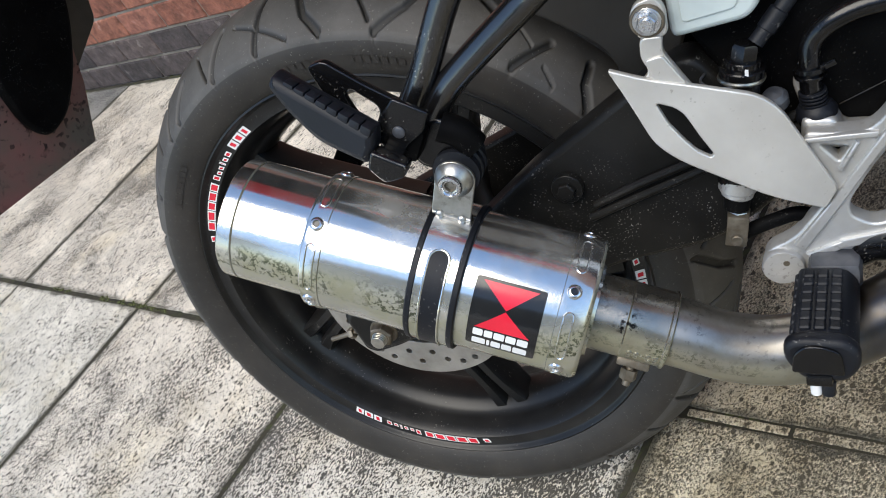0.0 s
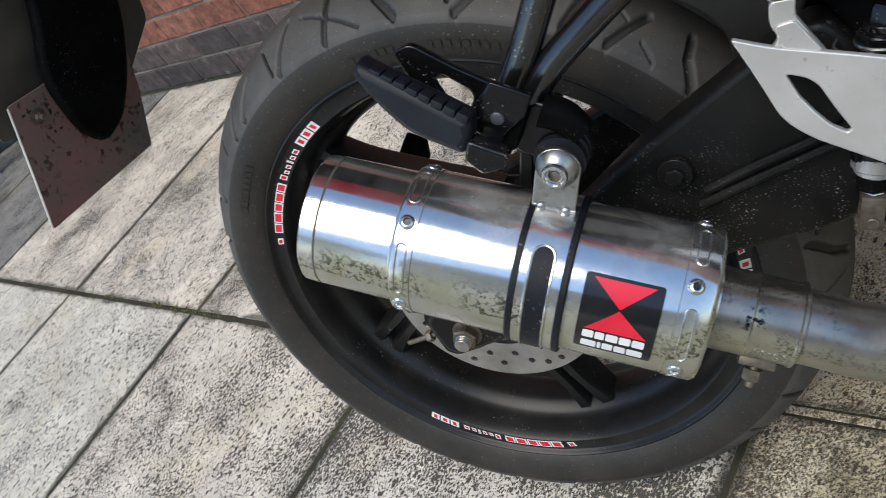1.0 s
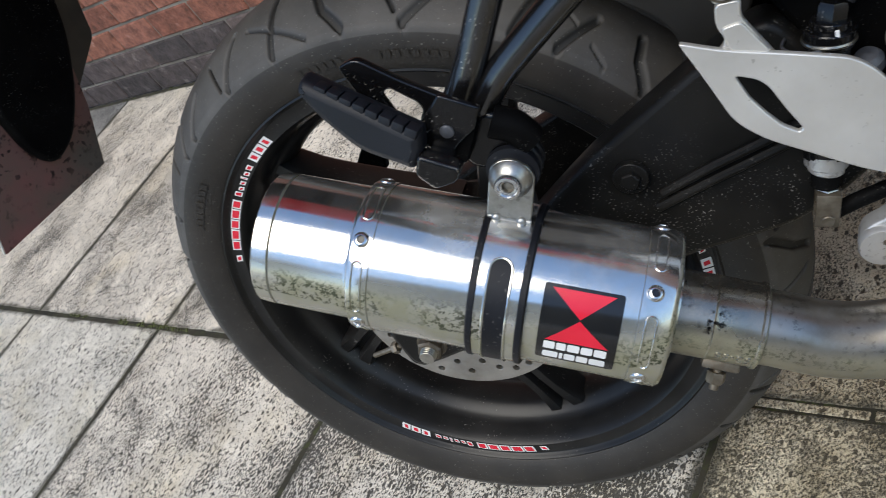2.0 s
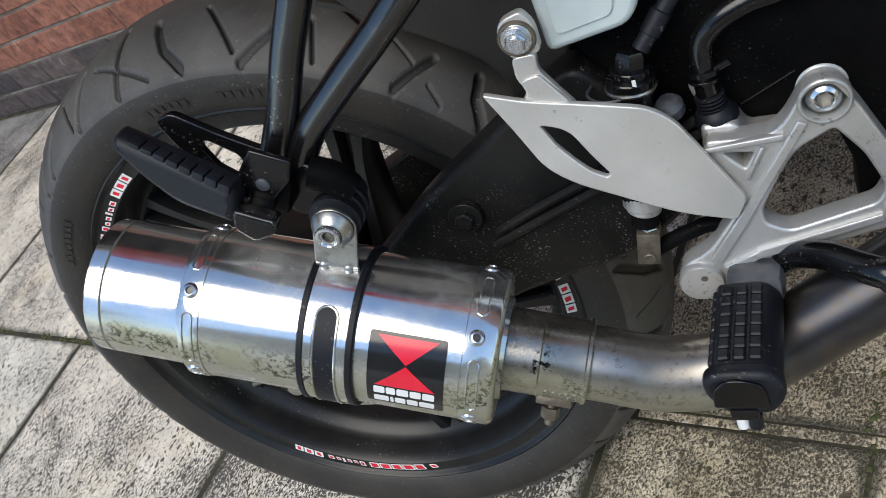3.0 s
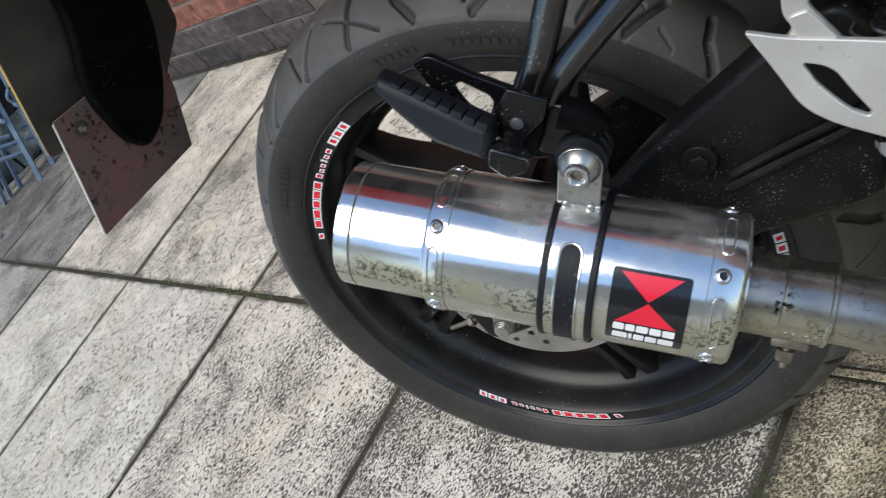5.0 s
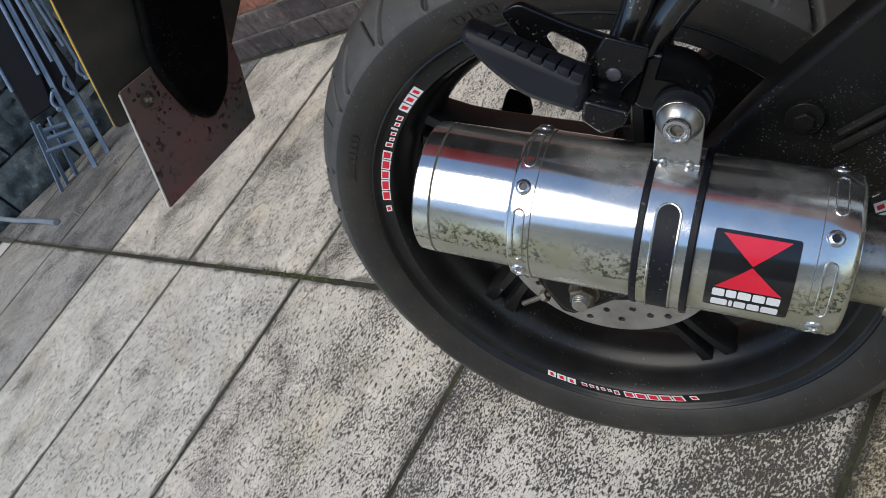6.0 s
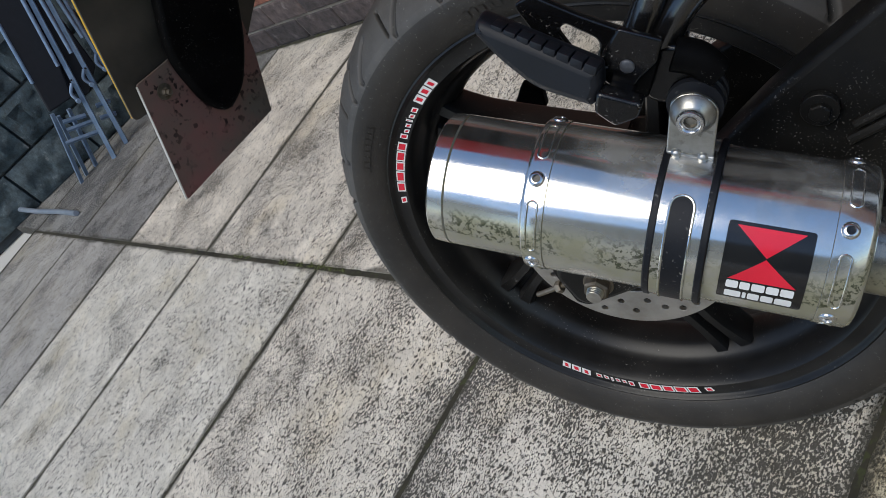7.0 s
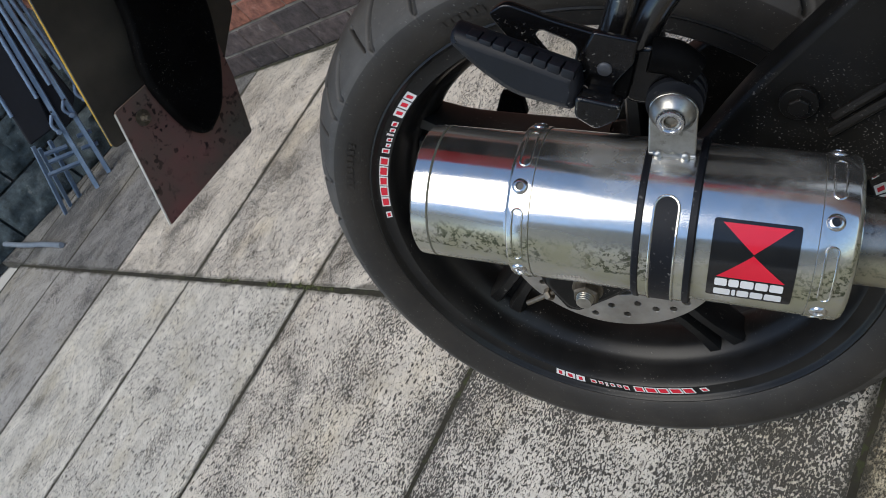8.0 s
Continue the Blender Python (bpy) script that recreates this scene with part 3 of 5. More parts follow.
def make_tyre():
    n = 2200
    near = np.linspace(YS, YM, 66)
    far = np.linspace(YM, 2 * YM - YS, 10)[1:]
    rows = [(0.231, 0.008), (0.2335, -0.001), (0.238, -0.0062), (0.246, -0.0098), (0.256, -0.0128), (0.264, -0.0134), (0.271, -0.0122)]
    ys = np.concatenate([[y for _, y in rows], near, far, [2 * YM + 0.0134, 2 * YM + 0.006, 2 * YM - 0.008]])
    rs = np.concatenate([[r for r, _ in rows], tread_radius(near), tread_radius(far), [0.262, 0.238, 0.231]])
    k0, k1 = len(rows), len(rows) + len(near)
    th = np.linspace(0, 360, n, endpoint=False)
    T, Y = np.meshgrid(th, ys, indexing="ij")
    R = np.tile(rs, (n, 1))
    cut = np.zeros_like(R)
    cut[:, k0:k1] = groove_depth(T[:, k0:k1], Y[:, k0:k1])
    R = R - cut
    X, Z = R * np.cos(np.radians(T)), R * np.sin(np.radians(T))
    # flattened where the load presses it on the slab
    c, s = math.cos(radians(7.97)), math.sin(radians(7.97))
    low = -Y * s + Z * c + 0.3003
    Z = np.where(low < 0.002, Z + (0.002 - low) / c, Z)
    m = len(ys)
    idx = np.arange(n * m).reshape(n, m)
    nxt = np.roll(idx, -1, axis=0)
    f = np.stack([idx[:, :-1], idx[:, 1:], nxt[:, 1:], nxt[:, :-1]], -1).reshape(-1, 4)
    return np.stack([X, Y, Z], -1).reshape(-1, 3).tolist(), f.tolist(), (cut / 0.0042).reshape(-1)


tyre_v, tyre_f, tyre_cut = make_tyre()
tyre = part("tyre", (tyre_v, tyre_f), RUBBER, bike, "worn black sports tyre with curved grooves", 60)
grooved = tyre.data.attributes.new("grooved", "FLOAT", "POINT")      # 1 in the grooves, painted dark for unscuffed rubber and for their shade
grooved.data.foreach_set("value", tyre_cut.astype(np.float32))

marks = []
for first, count in ((90.0, 6), (74.0, 9), (141.0, 8), (20.0, 8)):
    for k in range(count):
        w0, w1 = radians(first - 1.7 * k), radians(first - 1.7 * k - 1.25)
        marks.append(([(r * math.cos(w), y, r * math.sin(w)) for w in (w0, w1) for r, y in ((0.2500, -0.0122), (0.2565, -0.0138))], [(0, 1, 3, 2)]))
tagged(part("sidewall_lettering", join(*marks), RUBBER, tyre, "raised rubber sidewall marks", 0), kind="stuff")

# wheel rim: lathe about the axle, from the near lip through the barrel to the far lip
RIM = [(0.012, 0.231), (0.001, 0.2375), (-0.004, 0.2368), (-0.0048, 0.2345), (-0.0022, 0.2322), (0.0002, 0.2312), (0.0008, 0.2300), (0.0008, 0.2182), (0.0035, 0.2160),
       (0.012, 0.2128), (0.022, 0.2098), (0.030, 0.2082), (0.033, 0.2050), (0.040, 0.1990), (0.046, 0.1965), (0.064, 0.1955), (0.070, 0.1970), (0.078, 0.2015), (0.08, 0.204),
       (0.095, 0.2080), (0.108, 0.2150), (0.110, 0.2300), (0.114, 0.2345), (0.11, 0.2355), (0.098, 0.231), (0.09, 0.221), (0.055, 0.213), (0.02, 0.222)]
rim = part("wheel_rim", lathe(RIM, (0, 0, 0), (0, 1, 0), 160, True), RIM_PAINT, bike, "satin black cast alloy rim", 50)
HUB = [(0.005, 0.02), (0.0, 0.03), (0.0, 0.052), (0.012, 0.058), (0.03, 0.05), (0.055, 0.046), (0.08, 0.05), (0.1, 0.058), (0.115, 0.05), (0.115, 0.02)]
part("hub", lathe(HUB, (0, 0, 0), (0, 1, 0), 48), RIM_PAINT, rim)


def make_spoke(deg):
    """A forked spoke: two ribs with a hollow between, leaning from the hub and flaring into the rim."""
    root = Vector((math.cos(radians(deg - 45)), math.sin(radians(deg - 45)))) * 0.048
    tip = Vector((math.cos(radians(deg)), math.sin(radians(deg)))) * 0.203
    along = (tip - root).normalized()
    across = Vector((-along.y, along.x))
    out = []
    for side in (-1, 1):
        ring = []
        for i in range(11):
            t = i / 10
            off = side * (0.0085 + 0.007 * (1 - t) ** 2 + 0.009 * max(0, t - 0.7) ** 1.6 * 4)
            w, y0, y1 = 0.0056 + 0.004 * (1 - t) + 0.005 * max(0, t - 0.8) * 4, 0.022 + 0.012 * t, 0.090 - 0.022 * t
            c = root.lerp(tip, t)
            for dx, y in ((-w * 0.6, y0), (w * 0.6, y0), (w, y0 + 0.006), (w, y1 - 0.006), (w * 0.6, y1), (-w * 0.6, y1), (-w, y1 - 0.006), (-w, y0 + 0.006)):
                q = c + across * (off + dx)
                ring.append(Vector((q.x, y, q.y)))
        fs = [(i * 8 + k, i * 8 + (k + 1) % 8, (i + 1) * 8 + (k + 1) % 8, (i + 1) * 8 + k) for i in range(10) for k in range(8)]
        out.append((ring, fs))
    web = []
    for i in range(9):
        c = root.lerp(tip, i / 8)
        for o, y in ((-0.011, 0.045), (0.011, 0.045), (0.011, 0.065), (-0.011, 0.065)):
            q = c + across * o
            web.append(Vector((q.x, y, q.y)))
    wf = [(i * 4 + k, i * 4 + (k + 1) % 4, (i + 1) * 4 + (k + 1) % 4, (i + 1) * 4 + k) for i in range(8) for k in range(4)]
    return join(*out, (web, wf))


SPOKE_AT = -88.0
for k in range(5):
    part("spoke", make_spoke(SPOKE_AT + 72 * k), RIM_PAINT, rim)


# rim tape: white letter blocks edged in red (plain shapes)
def rim_patch(a0, a1, r0, r1, y, n=6):
    vs, fs = [], []
    for i in range(n + 1):
        w = radians(a0 + (a1 - a0) * i / n)
        for r, skew in ((r0, -0.009), (r1, 0.0)):
            vs.append((r * math.cos(w + skew), y, r * math.sin(w + skew)))
    for i in range(n):
        fs.append((2 * i, 2 * i + 1, 2 * i + 3, 2 * i + 2))
    return vs, fs


def tape(start, sign):
    """One lettered tape: a small wing, then three words of plain blocks: red edged in white, white, white and red."""
    white, red, rm = [], [], 0.2238

    def mark(to, x0, x1, low, high):
        to.append(rim_patch(start + sign * x0, start + sign * x1, rm + low, rm + high, 0.0003 if to is white else 0.0, 2))

    mark(white, 0.4, 2.4, -0.0036, 0.0026)
    mark(red, 0.8, 2.0, -0.0024, 0.0014)
    x = 4.2
    for w in (3.1, 3.4, 3.0, 3.2, 2.8):      # broad red blocks edged in white
        mark(white, x, x + w, -0.0046, 0.0044)
        mark(red, x + 0.42, x + w - 0.42, -0.0034, 0.0032)
        x += w + 0.25
    x += 1.1
    for w, high in ((1.5, 0.0036), (1.2, 0.0012), (1.2, 0.0016), (0.7, 0.0030), (1.3, 0.0014), (1.6, 0.0020)):      # slim white bars
        mark(white, x, x + w, -0.0036, high)
        mark(red, x + 0.28, x + w - 0.28, -0.0024, high - 0.0012)
        x += w + 0.65
    x += 1.0
    for w in (2.5, 2.7, 2.4):      # white blocks filled with red
        mark(white, x, x + w, -0.0046, 0.0044)
        mark(red, x + 0.7, x + w - 0.7, -0.0028, 0.0026)
        x += w + 0.35
    part("sticker_backing", join(*white), STICKER_WHITE, rim, "white outline of the rim tape lettering", 0)
    part("sticker_lettering", join(*red), STICKER_RED, rim, "red block lettering of the rim tape", 0)


for st in (152.0, 265.5, 28.0):
    tape(st, -1)

# brake disc, axle and adjuster
disc_holes = []
for k in range(36):
    w = radians(-130 + 10 * k)
    r = (0.0912, 0.0757, 0.0866, 0.0727, 0.0838, 0.0903)[k % 6]
    disc_holes.append(circle(r * math.cos(w), r * math.sin(w), 0.0034, 12))
disc = part("brake_disc", slab_shape(circle(0, 0, 0.1008, 96), [circle(0, 0, 0.06, 48)] + disc_holes, 0.005, 0.0004, xz(-0.012)), DISC, bike, "drilled steel brake disc")
axle_b = (-0.006, 0.0062)
nut = part("axle_nut", join(hexagon((axle_b[0], -0.0685, axle_b[1]), (axle_b[0], -0.0785, axle_b[1]), 0.0118), rod((axle_b[0], -0.06, axle_b[1]), (axle_b[0], -0.0690, axle_b[1]), 0.0138)), RUSTY, bike, "zinc-plated axle nut")
part("axle_end", join(*[rod((axle_b[0], -0.076 - 0.0018 * k, axle_b[1]), (axle_b[0], -0.0778 - 0.0018 * k, axle_b[1]), 0.0079 - 0.0003 * k, 20, 0.35) for k in range(5)]), ZINC, nut)
part("chain_adjuster", join(rod((-0.0985, -0.036, -0.0175), (-0.06, -0.036, -0.0125), 0.0026, 12), hexagon((-0.0725, -0.036, -0.0142), (-0.067, -0.036, -0.0134), 0.0062)), RUSTY, bike)
hang = rounded([(-0.0585, 0.012), (-0.04, 0.05), (0.06, 0.06), (0.06, -0.008), (0.010, -0.024), (-0.018, -0.0315), (-0.047, -0.0355), (-0.0565, -0.0290)], 0.004)
part("chain_guard", slab_shape(rounded([(-0.1310, 0.0875), (-0.1090, 0.1072), (-0.0920, 0.0910), (-0.1000, 0.0700)], 0.003), [], 0.012, 0.002, xz(0.165)), PLASTIC, bike, "black plastic chain guard")
part("axle_carrier", slab_shape(hang, [], 0.02, 0.002, xz(-0.036)), ARM_PAINT, bike)

# swingarm: deep box arm that tapers back to the axle
ARM = [(-0.038, -0.010), (-0.042, 0.03), (0.10, 0.075), (0.165, 0.112), (0.20, 0.131), (0.29, 0.170), (0.338, 0.187), (0.366, 0.135), (0.388, 0.082), (0.35, 0.054), (0.31, 0.036), (0.24, 0.032), (0.06, -0.004), (-0.004, -0.0150), (-0.030, -0.0175)]
swing = part("swingarm", slab_shape(rounded(ARM, 0.014), [], 0.03, 0.005, xz(-0.0525)), ARM_PAINT, bike, "dusty black box-section swingarm")
for pts in ([(0.238, -0.0695, 0.0915), (0.2776, -0.0695, 0.1012), (0.3148, -0.0695, 0.1086), (0.39, -0.0695, 0.125)], [(0.231, -0.0695, 0.0810), (0.27, -0.0695, 0.0900), (0.3183, -0.0695, 0.1000), (0.39, -0.0695, 0.116)]):
    part("stiffening_rib", tube(pts, 0.0034, 10), ARM_PAINT, swing)
part("mounting_boss", join(rod((0.224, -0.068, 0.112), (0.224, -0.074, 0.112), 0.012), hexagon((0.224, -0.073, 0.112), (0.224, -0.079, 0.112), 0.007)), ARM_PAINT, swing)
part("swingarm_far_side", slab_shape(rounded([(-0.06, -0.03), (-0.06, 0.03), (0.2, 0.09), (0.42, 0.2), (0.44, 0.15), (0.22, 0.04), (0.05, -0.032)], 0.014), [], 0.028, 0.004, xz(0.165)), ARM_PAINT, bike)

# inner mudguard hugging the tyre
def shell(r0, thick, a0, a1, y0, y1, n=40):
    vs, fs = [], []
    for i in range(n + 1):
        w = radians(a0 + (a1 - a0) * i / n)
        for r, y in ((r0, y0), (r0, y1), (r0 + thick, y1), (r0 + thick, y0)):
            vs.append((r * math.cos(w), y, r * math.sin(w)))
    for i in range(n):
        for k in range(4):
            l = (k + 1) % 4
            fs.append((4 * i + k, 4 * i + l, 4 * i + 4 + l, 4 * i + 4 + k))
    fs += [(0, 1, 2, 3), (4 * n + 3, 4 * n + 2, 4 * n + 1, 4 * n)]
    return vs, fs


part("inner_mudguard", shell(0.322, 0.004, 8, 56, -0.006, 0.115), HUGGER, bike, "black plastic inner mudguard over the tyre")

SIDE = [(0.1963, 0.2850), (0.2015, 0.2661, 0.01), (0.2105, 0.2488, 0.01), (0.2262, 0.2340), (0.2434, 0.2180), (0.2690, 0.1905, 0.012), (0.2772, 0.1690, 0.010), (0.2715, 0.1480), (0.2965, 0.1352, 0.004), (0.3095, 0.1533), (0.3243, 0.1716), (0.3414, 0.2000), (0.40, 0.32), (0.40, 0.47), (0.20, 0.47), (0.188, 0.33)]
part("mudguard_side", slab_shape(rounded(SIDE, 0.006), [], 0.012, 0.0025, xz(-0.012)), HUGGER, bike, "dusty brown-black plastic mudguard side")

# ---- silencer ----
MO = Vector((0.16, -0.1372, 0.0909))
MA = Vector((0.8473, 0.0103, -0.5311)).normalized()
ME1 = MA.cross(Vector((0, 1, 0))).normalized()
ME2 = MA.cross(ME1)
MR = 0.051


def on_can(s, deg, r=MR):
    w = radians(deg)
    return MO + MA * s + (ME1 * math.cos(w) + ME2 * math.sin(w)) * r


def can(profile, n=96, closed=False):
    return lathe(profile, MO, MA, n, closed)


def can_patch(s0, s1, d0, d1, r, ns=8, nd=24, lift=0.0):
    """A sheet bent round the can, with thickness where lift is given."""
    vs, fs = [], []
    for i in range(ns + 1):
        for j in range(nd + 1):
            vs.append(on_can(s0 + (s1 - s0) * i / ns, d0 + (d1 - d0) * j / nd, r))
    for i in range(ns):
        for j in range(nd):
            k = i * (nd + 1) + j
            fs.append((k, k + 1, k + nd + 2, k + nd + 1))
    return vs, fs


def can_shape(outline, r, fine=0.003, thick=0.0006):
    """A flat outline in (s, arc metres) wrapped round the can as a thin raised sheet."""
    me = slab_shape(outline, [], 0.0002, 0.00005, Matrix())
    bm = bmesh.new()
    bm.from_mesh(me)
    bpy.data.meshes.remove(me)
    lo, hi = min(p[1] for p in outline), max(p[1] for p in outline)
    k = lo + fine
    while k < hi:
        bmesh.ops.bisect_plane(bm, geom=bm.verts[:] + bm.edges[:] + bm.faces[:], plane_co=(0, k, 0), plane_no=(0, 1, 0))
        k += fine
    for v in bm.verts:
        s, arc, z = v.co
        v.co = on_can(s, math.degrees(arc / MR), r + (thick if z > 0 else 0))
    bmesh.ops.recalc_face_normals(bm, faces=bm.faces[:])
    return bm


def follow(o):
    """Fills the two long sides of a stadium outline with points, so that it follows the can's curve."""
    return [q for k in range(len(o)) for q in ([o[k]] if k not in (10, 21) else [(o[k][0], o[k][1] + (o[(k + 1) % len(o)][1] - o[k][1]) * j / 12) for j in range(12)])]


def can_ring_slot(s0, s1, d0, d1):
    """Stadium outline on the can, in (s, arc)."""
    a0, a1 = radians(d0) * MR, radians(d1) * MR
    r = (s1 - s0) / 2
    c = (s0 + s1) / 2
    return [(c - r * math.cos(math.pi * k / 10), a0 + r - r * math.sin(math.pi * k / 10)) for k in range(11)] + [(c + r * math.cos(math.pi * k / 10), a1 - r + r * math.sin(math.pi * k / 10)) for k in range(11)]


body_profile = [(-0.108, 0.047), (-0.108, MR), (0.0615, MR), (0.0615, 0.047)]
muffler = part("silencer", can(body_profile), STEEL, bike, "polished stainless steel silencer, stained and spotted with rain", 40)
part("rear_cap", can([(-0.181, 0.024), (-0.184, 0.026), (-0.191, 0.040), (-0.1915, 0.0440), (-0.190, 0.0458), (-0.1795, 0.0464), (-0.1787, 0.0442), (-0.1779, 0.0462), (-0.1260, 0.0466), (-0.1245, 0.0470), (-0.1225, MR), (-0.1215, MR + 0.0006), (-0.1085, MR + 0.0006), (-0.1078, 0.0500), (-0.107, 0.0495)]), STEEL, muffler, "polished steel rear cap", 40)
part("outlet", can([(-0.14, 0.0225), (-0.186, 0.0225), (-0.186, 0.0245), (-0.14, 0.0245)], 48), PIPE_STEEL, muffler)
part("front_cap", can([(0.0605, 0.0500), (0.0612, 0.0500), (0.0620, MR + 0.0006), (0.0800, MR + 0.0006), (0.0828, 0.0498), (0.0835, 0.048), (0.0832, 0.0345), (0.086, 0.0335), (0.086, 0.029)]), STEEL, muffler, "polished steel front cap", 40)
# clamp band with black rubber edges and a long slot
a_slot = (34, 160)
band = part("clamp_band", can_shape([(-0.0385, radians(-18) * MR), (-0.0100, radians(-18) * MR), (-0.0100, radians(180) * MR), (-0.0385, radians(180) * MR)], MR + 0.0012, 0.003, 0.0014), STEEL, muffler, "steel clamp band", 40)
part("band_back", can_patch(-0.0385, -0.0100, 180, 342, MR + 0.0026, 2, 40), STEEL, muffler, "", 0)
for s0, s1 in ((-0.0425, -0.0375), (-0.0110, -0.0058)):
    part("rubber_edge", can([(s0, MR - 0.001), (s0, MR + 0.0022), (s0 + 0.001, MR + 0.0034), (s1 - 0.001, MR + 0.0034), (s1, MR + 0.0022), (s1, MR - 0.001)]), PEG_RUBBER, muffler, "black rubber edging")
part("slot_inlay", can_shape(can_ring_slot(-0.0315, -0.0175, *a_slot), MR + 0.0027, 0.003, 0.0004), PEG_RUBBER, muffler, "black rubber showing through the slot")
rim_out = can_ring_slot(-0.0318, -0.0172, a_slot[0] - 0.4, a_slot[1])
edge_pts = [on_can(s, math.degrees(arc / MR), MR + 0.0030) for s, arc in follow(rim_out)]
part("slot_edge", tube(edge_pts + edge_pts[:1], 0.0009, 8, 1), STEEL, muffler)
# pressed slots in the caps and button-head bolts
for sc in (-0.1158, 0.0697):
    for d0, d1 in ((54, 95.5), (-13, 22.5), (122, 160), (190, 230), (265, 305)):
        o = follow(can_ring_slot(sc - 0.0033, sc + 0.0033, d0, d1))
        pts = [on_can(q[0], math.degrees(q[1] / MR), MR + 0.0006) for q in o]
        part("pressed_slot", tube(pts + pts[:1], 0.0007, 8, 1), STEEL, muffler)
for s in (-0.1158, 0.0690):
    for d in (38.2, 109, -30, 190, 265):
        c0, c1 = on_can(s, d, MR - 0.0026), on_can(s, d, MR + 0.0032)
        bolt = part("cap_bolt", lathe([(0.0, 0.0052), (0.0034, 0.0052), (0.0044, 0.0046), (0.0050, 0.0036), (0.0052, 0.0027), (0.0046, 0.0024), (-0.004, 0.0022), (-0.004, 0.0001)], c0, c1 - c0, 24), CHROME, muffler)
        # black disc stands in for the dark inside the hollow head
        part("bolt_socket", lathe([(0.0, 0.0026), (0.0003, 0.0025), (0.0003, 0.0001)], on_can(s, d, MR + 0.0007), c1 - c0, 14), STICKER_BLACK, muffler)
# maker's label: black patch, red hourglass, two lines of white blocks
D0, D1, S0, S1 = radians(43.5) * MR, radians(106) * MR, 0.0035, 0.0525
part("label_patch", can_shape(rounded([(S0, D0), (S1, D0), (S1, D1), (S0, D1)], 0.0022), MR + 0.0003, 0.003, 0.0002), STICKER_BLACK, muffler, "black maker's label")
mid_s, mid_d = (S0 + S1) / 2, D0 + (D1 - D0) * 0.36
for sgn, edge in ((-1, D0 + 0.0022), (1, D0 + (D1 - D0) * 0.665)):
    tri = [(mid_s, mid_d + sgn * 0.0004), (S1 - 0.005, edge), (S0 + 0.005, edge)]
    part("label_triangle", can_shape(tri if sgn > 0 else tri[::-1], MR + 0.0006, 0.003, 0.0002), STICKER_RED, muffler, "red triangle of the label")
for top, widths in ((0.690, (1.0, 0.85, 1.05, 1.0, 1.05)), (0.850, (1.45, 0.42, 1.05, 1.1, 1.45))):
    d0, d1 = D0 + (D1 - D0) * top, D0 + (D1 - D0) * (top + 0.110)
    k, s, letters = (S1 - S0 - 0.009) / sum(widths), S0 + 0.0045, []
    for w in widths:
        letters.append(shape_of(can_shape(rounded([(s, d0), (s + w * k - 0.0009, d0), (s + w * k - 0.0009, d1), (s, d1)], 0.0012, 3), MR + 0.0006, 0.003, 0.0002)))
        s += w * k
    part("label_lettering", join(*letters), STICKER_WHITE, muffler, "white block lettering")

# hanger tab from the band up to the frame
HB = MO + MA * -0.0282 + ME1 * 0.0842 + ME2 * 0.0008
tab_m = Matrix.Translation(MO + MA * -0.0275 + ME1 * 0.0558 + ME2 * 0.0022) @ Matrix((MA, ME1, ME2)).transposed().to_4x4() @ pose(0, 0, 0, -7, 0, 0)
tab = part("hanger_tab", slab_shape(rounded([(-0.0136, -0.0030), (0.0148, -0.0030), (0.0138, 0.0318, 0.003), (0.0090, 0.0375, 0.006), (-0.0010, 0.0412, 0.008), (-0.0100, 0.0385, 0.006), (-0.0148, 0.0325, 0.003)], 0.001, 6), [], 0.003, 0.0008, tab_m), TAB_STEEL, bike, "bent steel hanger tab")
part("tab_fold", rod(MO + MA * -0.0405 + ME1 * 0.0545 + ME2 * 0.0030, MO + MA * -0.0125 + ME1 * 0.0545 + ME2 * 0.0030, 0.0017), TAB_STEEL, tab)
for ds in (-0.0350, -0.0189):
    part("rivet", lathe([(0, 0.0033), (0.0016, 0.0031), (0.0028, 0.0018), (0.003, 0.0001)], MO + MA * ds + ME1 * 0.0548 + ME2 * 0.0035, ME2 + ME1 * 0.5, 14), TAB_STEEL, tab)
part("weld_bead", tube([MO + MA * ds + ME1 * (0.0550 + 0.0004 * (k % 2)) + ME2 * 0.0040 for k, ds in enumerate((-0.0340, -0.0310, -0.0280, -0.0250, -0.0220, -0.0200))], 0.0012, 8), TAB_STEEL, tab)
part("hanger_washer", lathe([(0.0, 0.0130), (0.0014, 0.0137), (0.0022, 0.0134), (0.0058, 0.0108), (0.0076, 0.0088), (0.0078, 0.0001)], HB, ME2, 40), TAB_STEEL, tab, "domed steel washer")
part("hanger_bolt", lathe([(0.0070, 0.0082), (0.0105, 0.0084), (0.0116, 0.0078), (0.0118, 0.0062), (0.0106, 0.0052), (0.0100, 0.0050), (0.0098, 0.0040), (0.0050, 0.0036), (0.0050, 0.0001)], HB, ME2, 32), CHROME, tab, "socket-head bolt")
part("bolt_socket", lathe([(0.0100, 0.0040), (0.0062, 0.0035), (0.0062, 0.0001)], HB, ME2, 6), RUSTY, tab, "rusty hexagon socket", 0)
bush = [(0.0, 0.0150), (0.0055, 0.0172), (0.0085, 0.0172), (0.0098, 0.0160), (0.0115, 0.0160), (0.0128, 0.0174), (0.0165, 0.0174), (0.0178, 0.0160), (0.0195, 0.0160), (0.0208, 0.0172), (0.0245, 0.0168), (0.0255, 0.0001)]
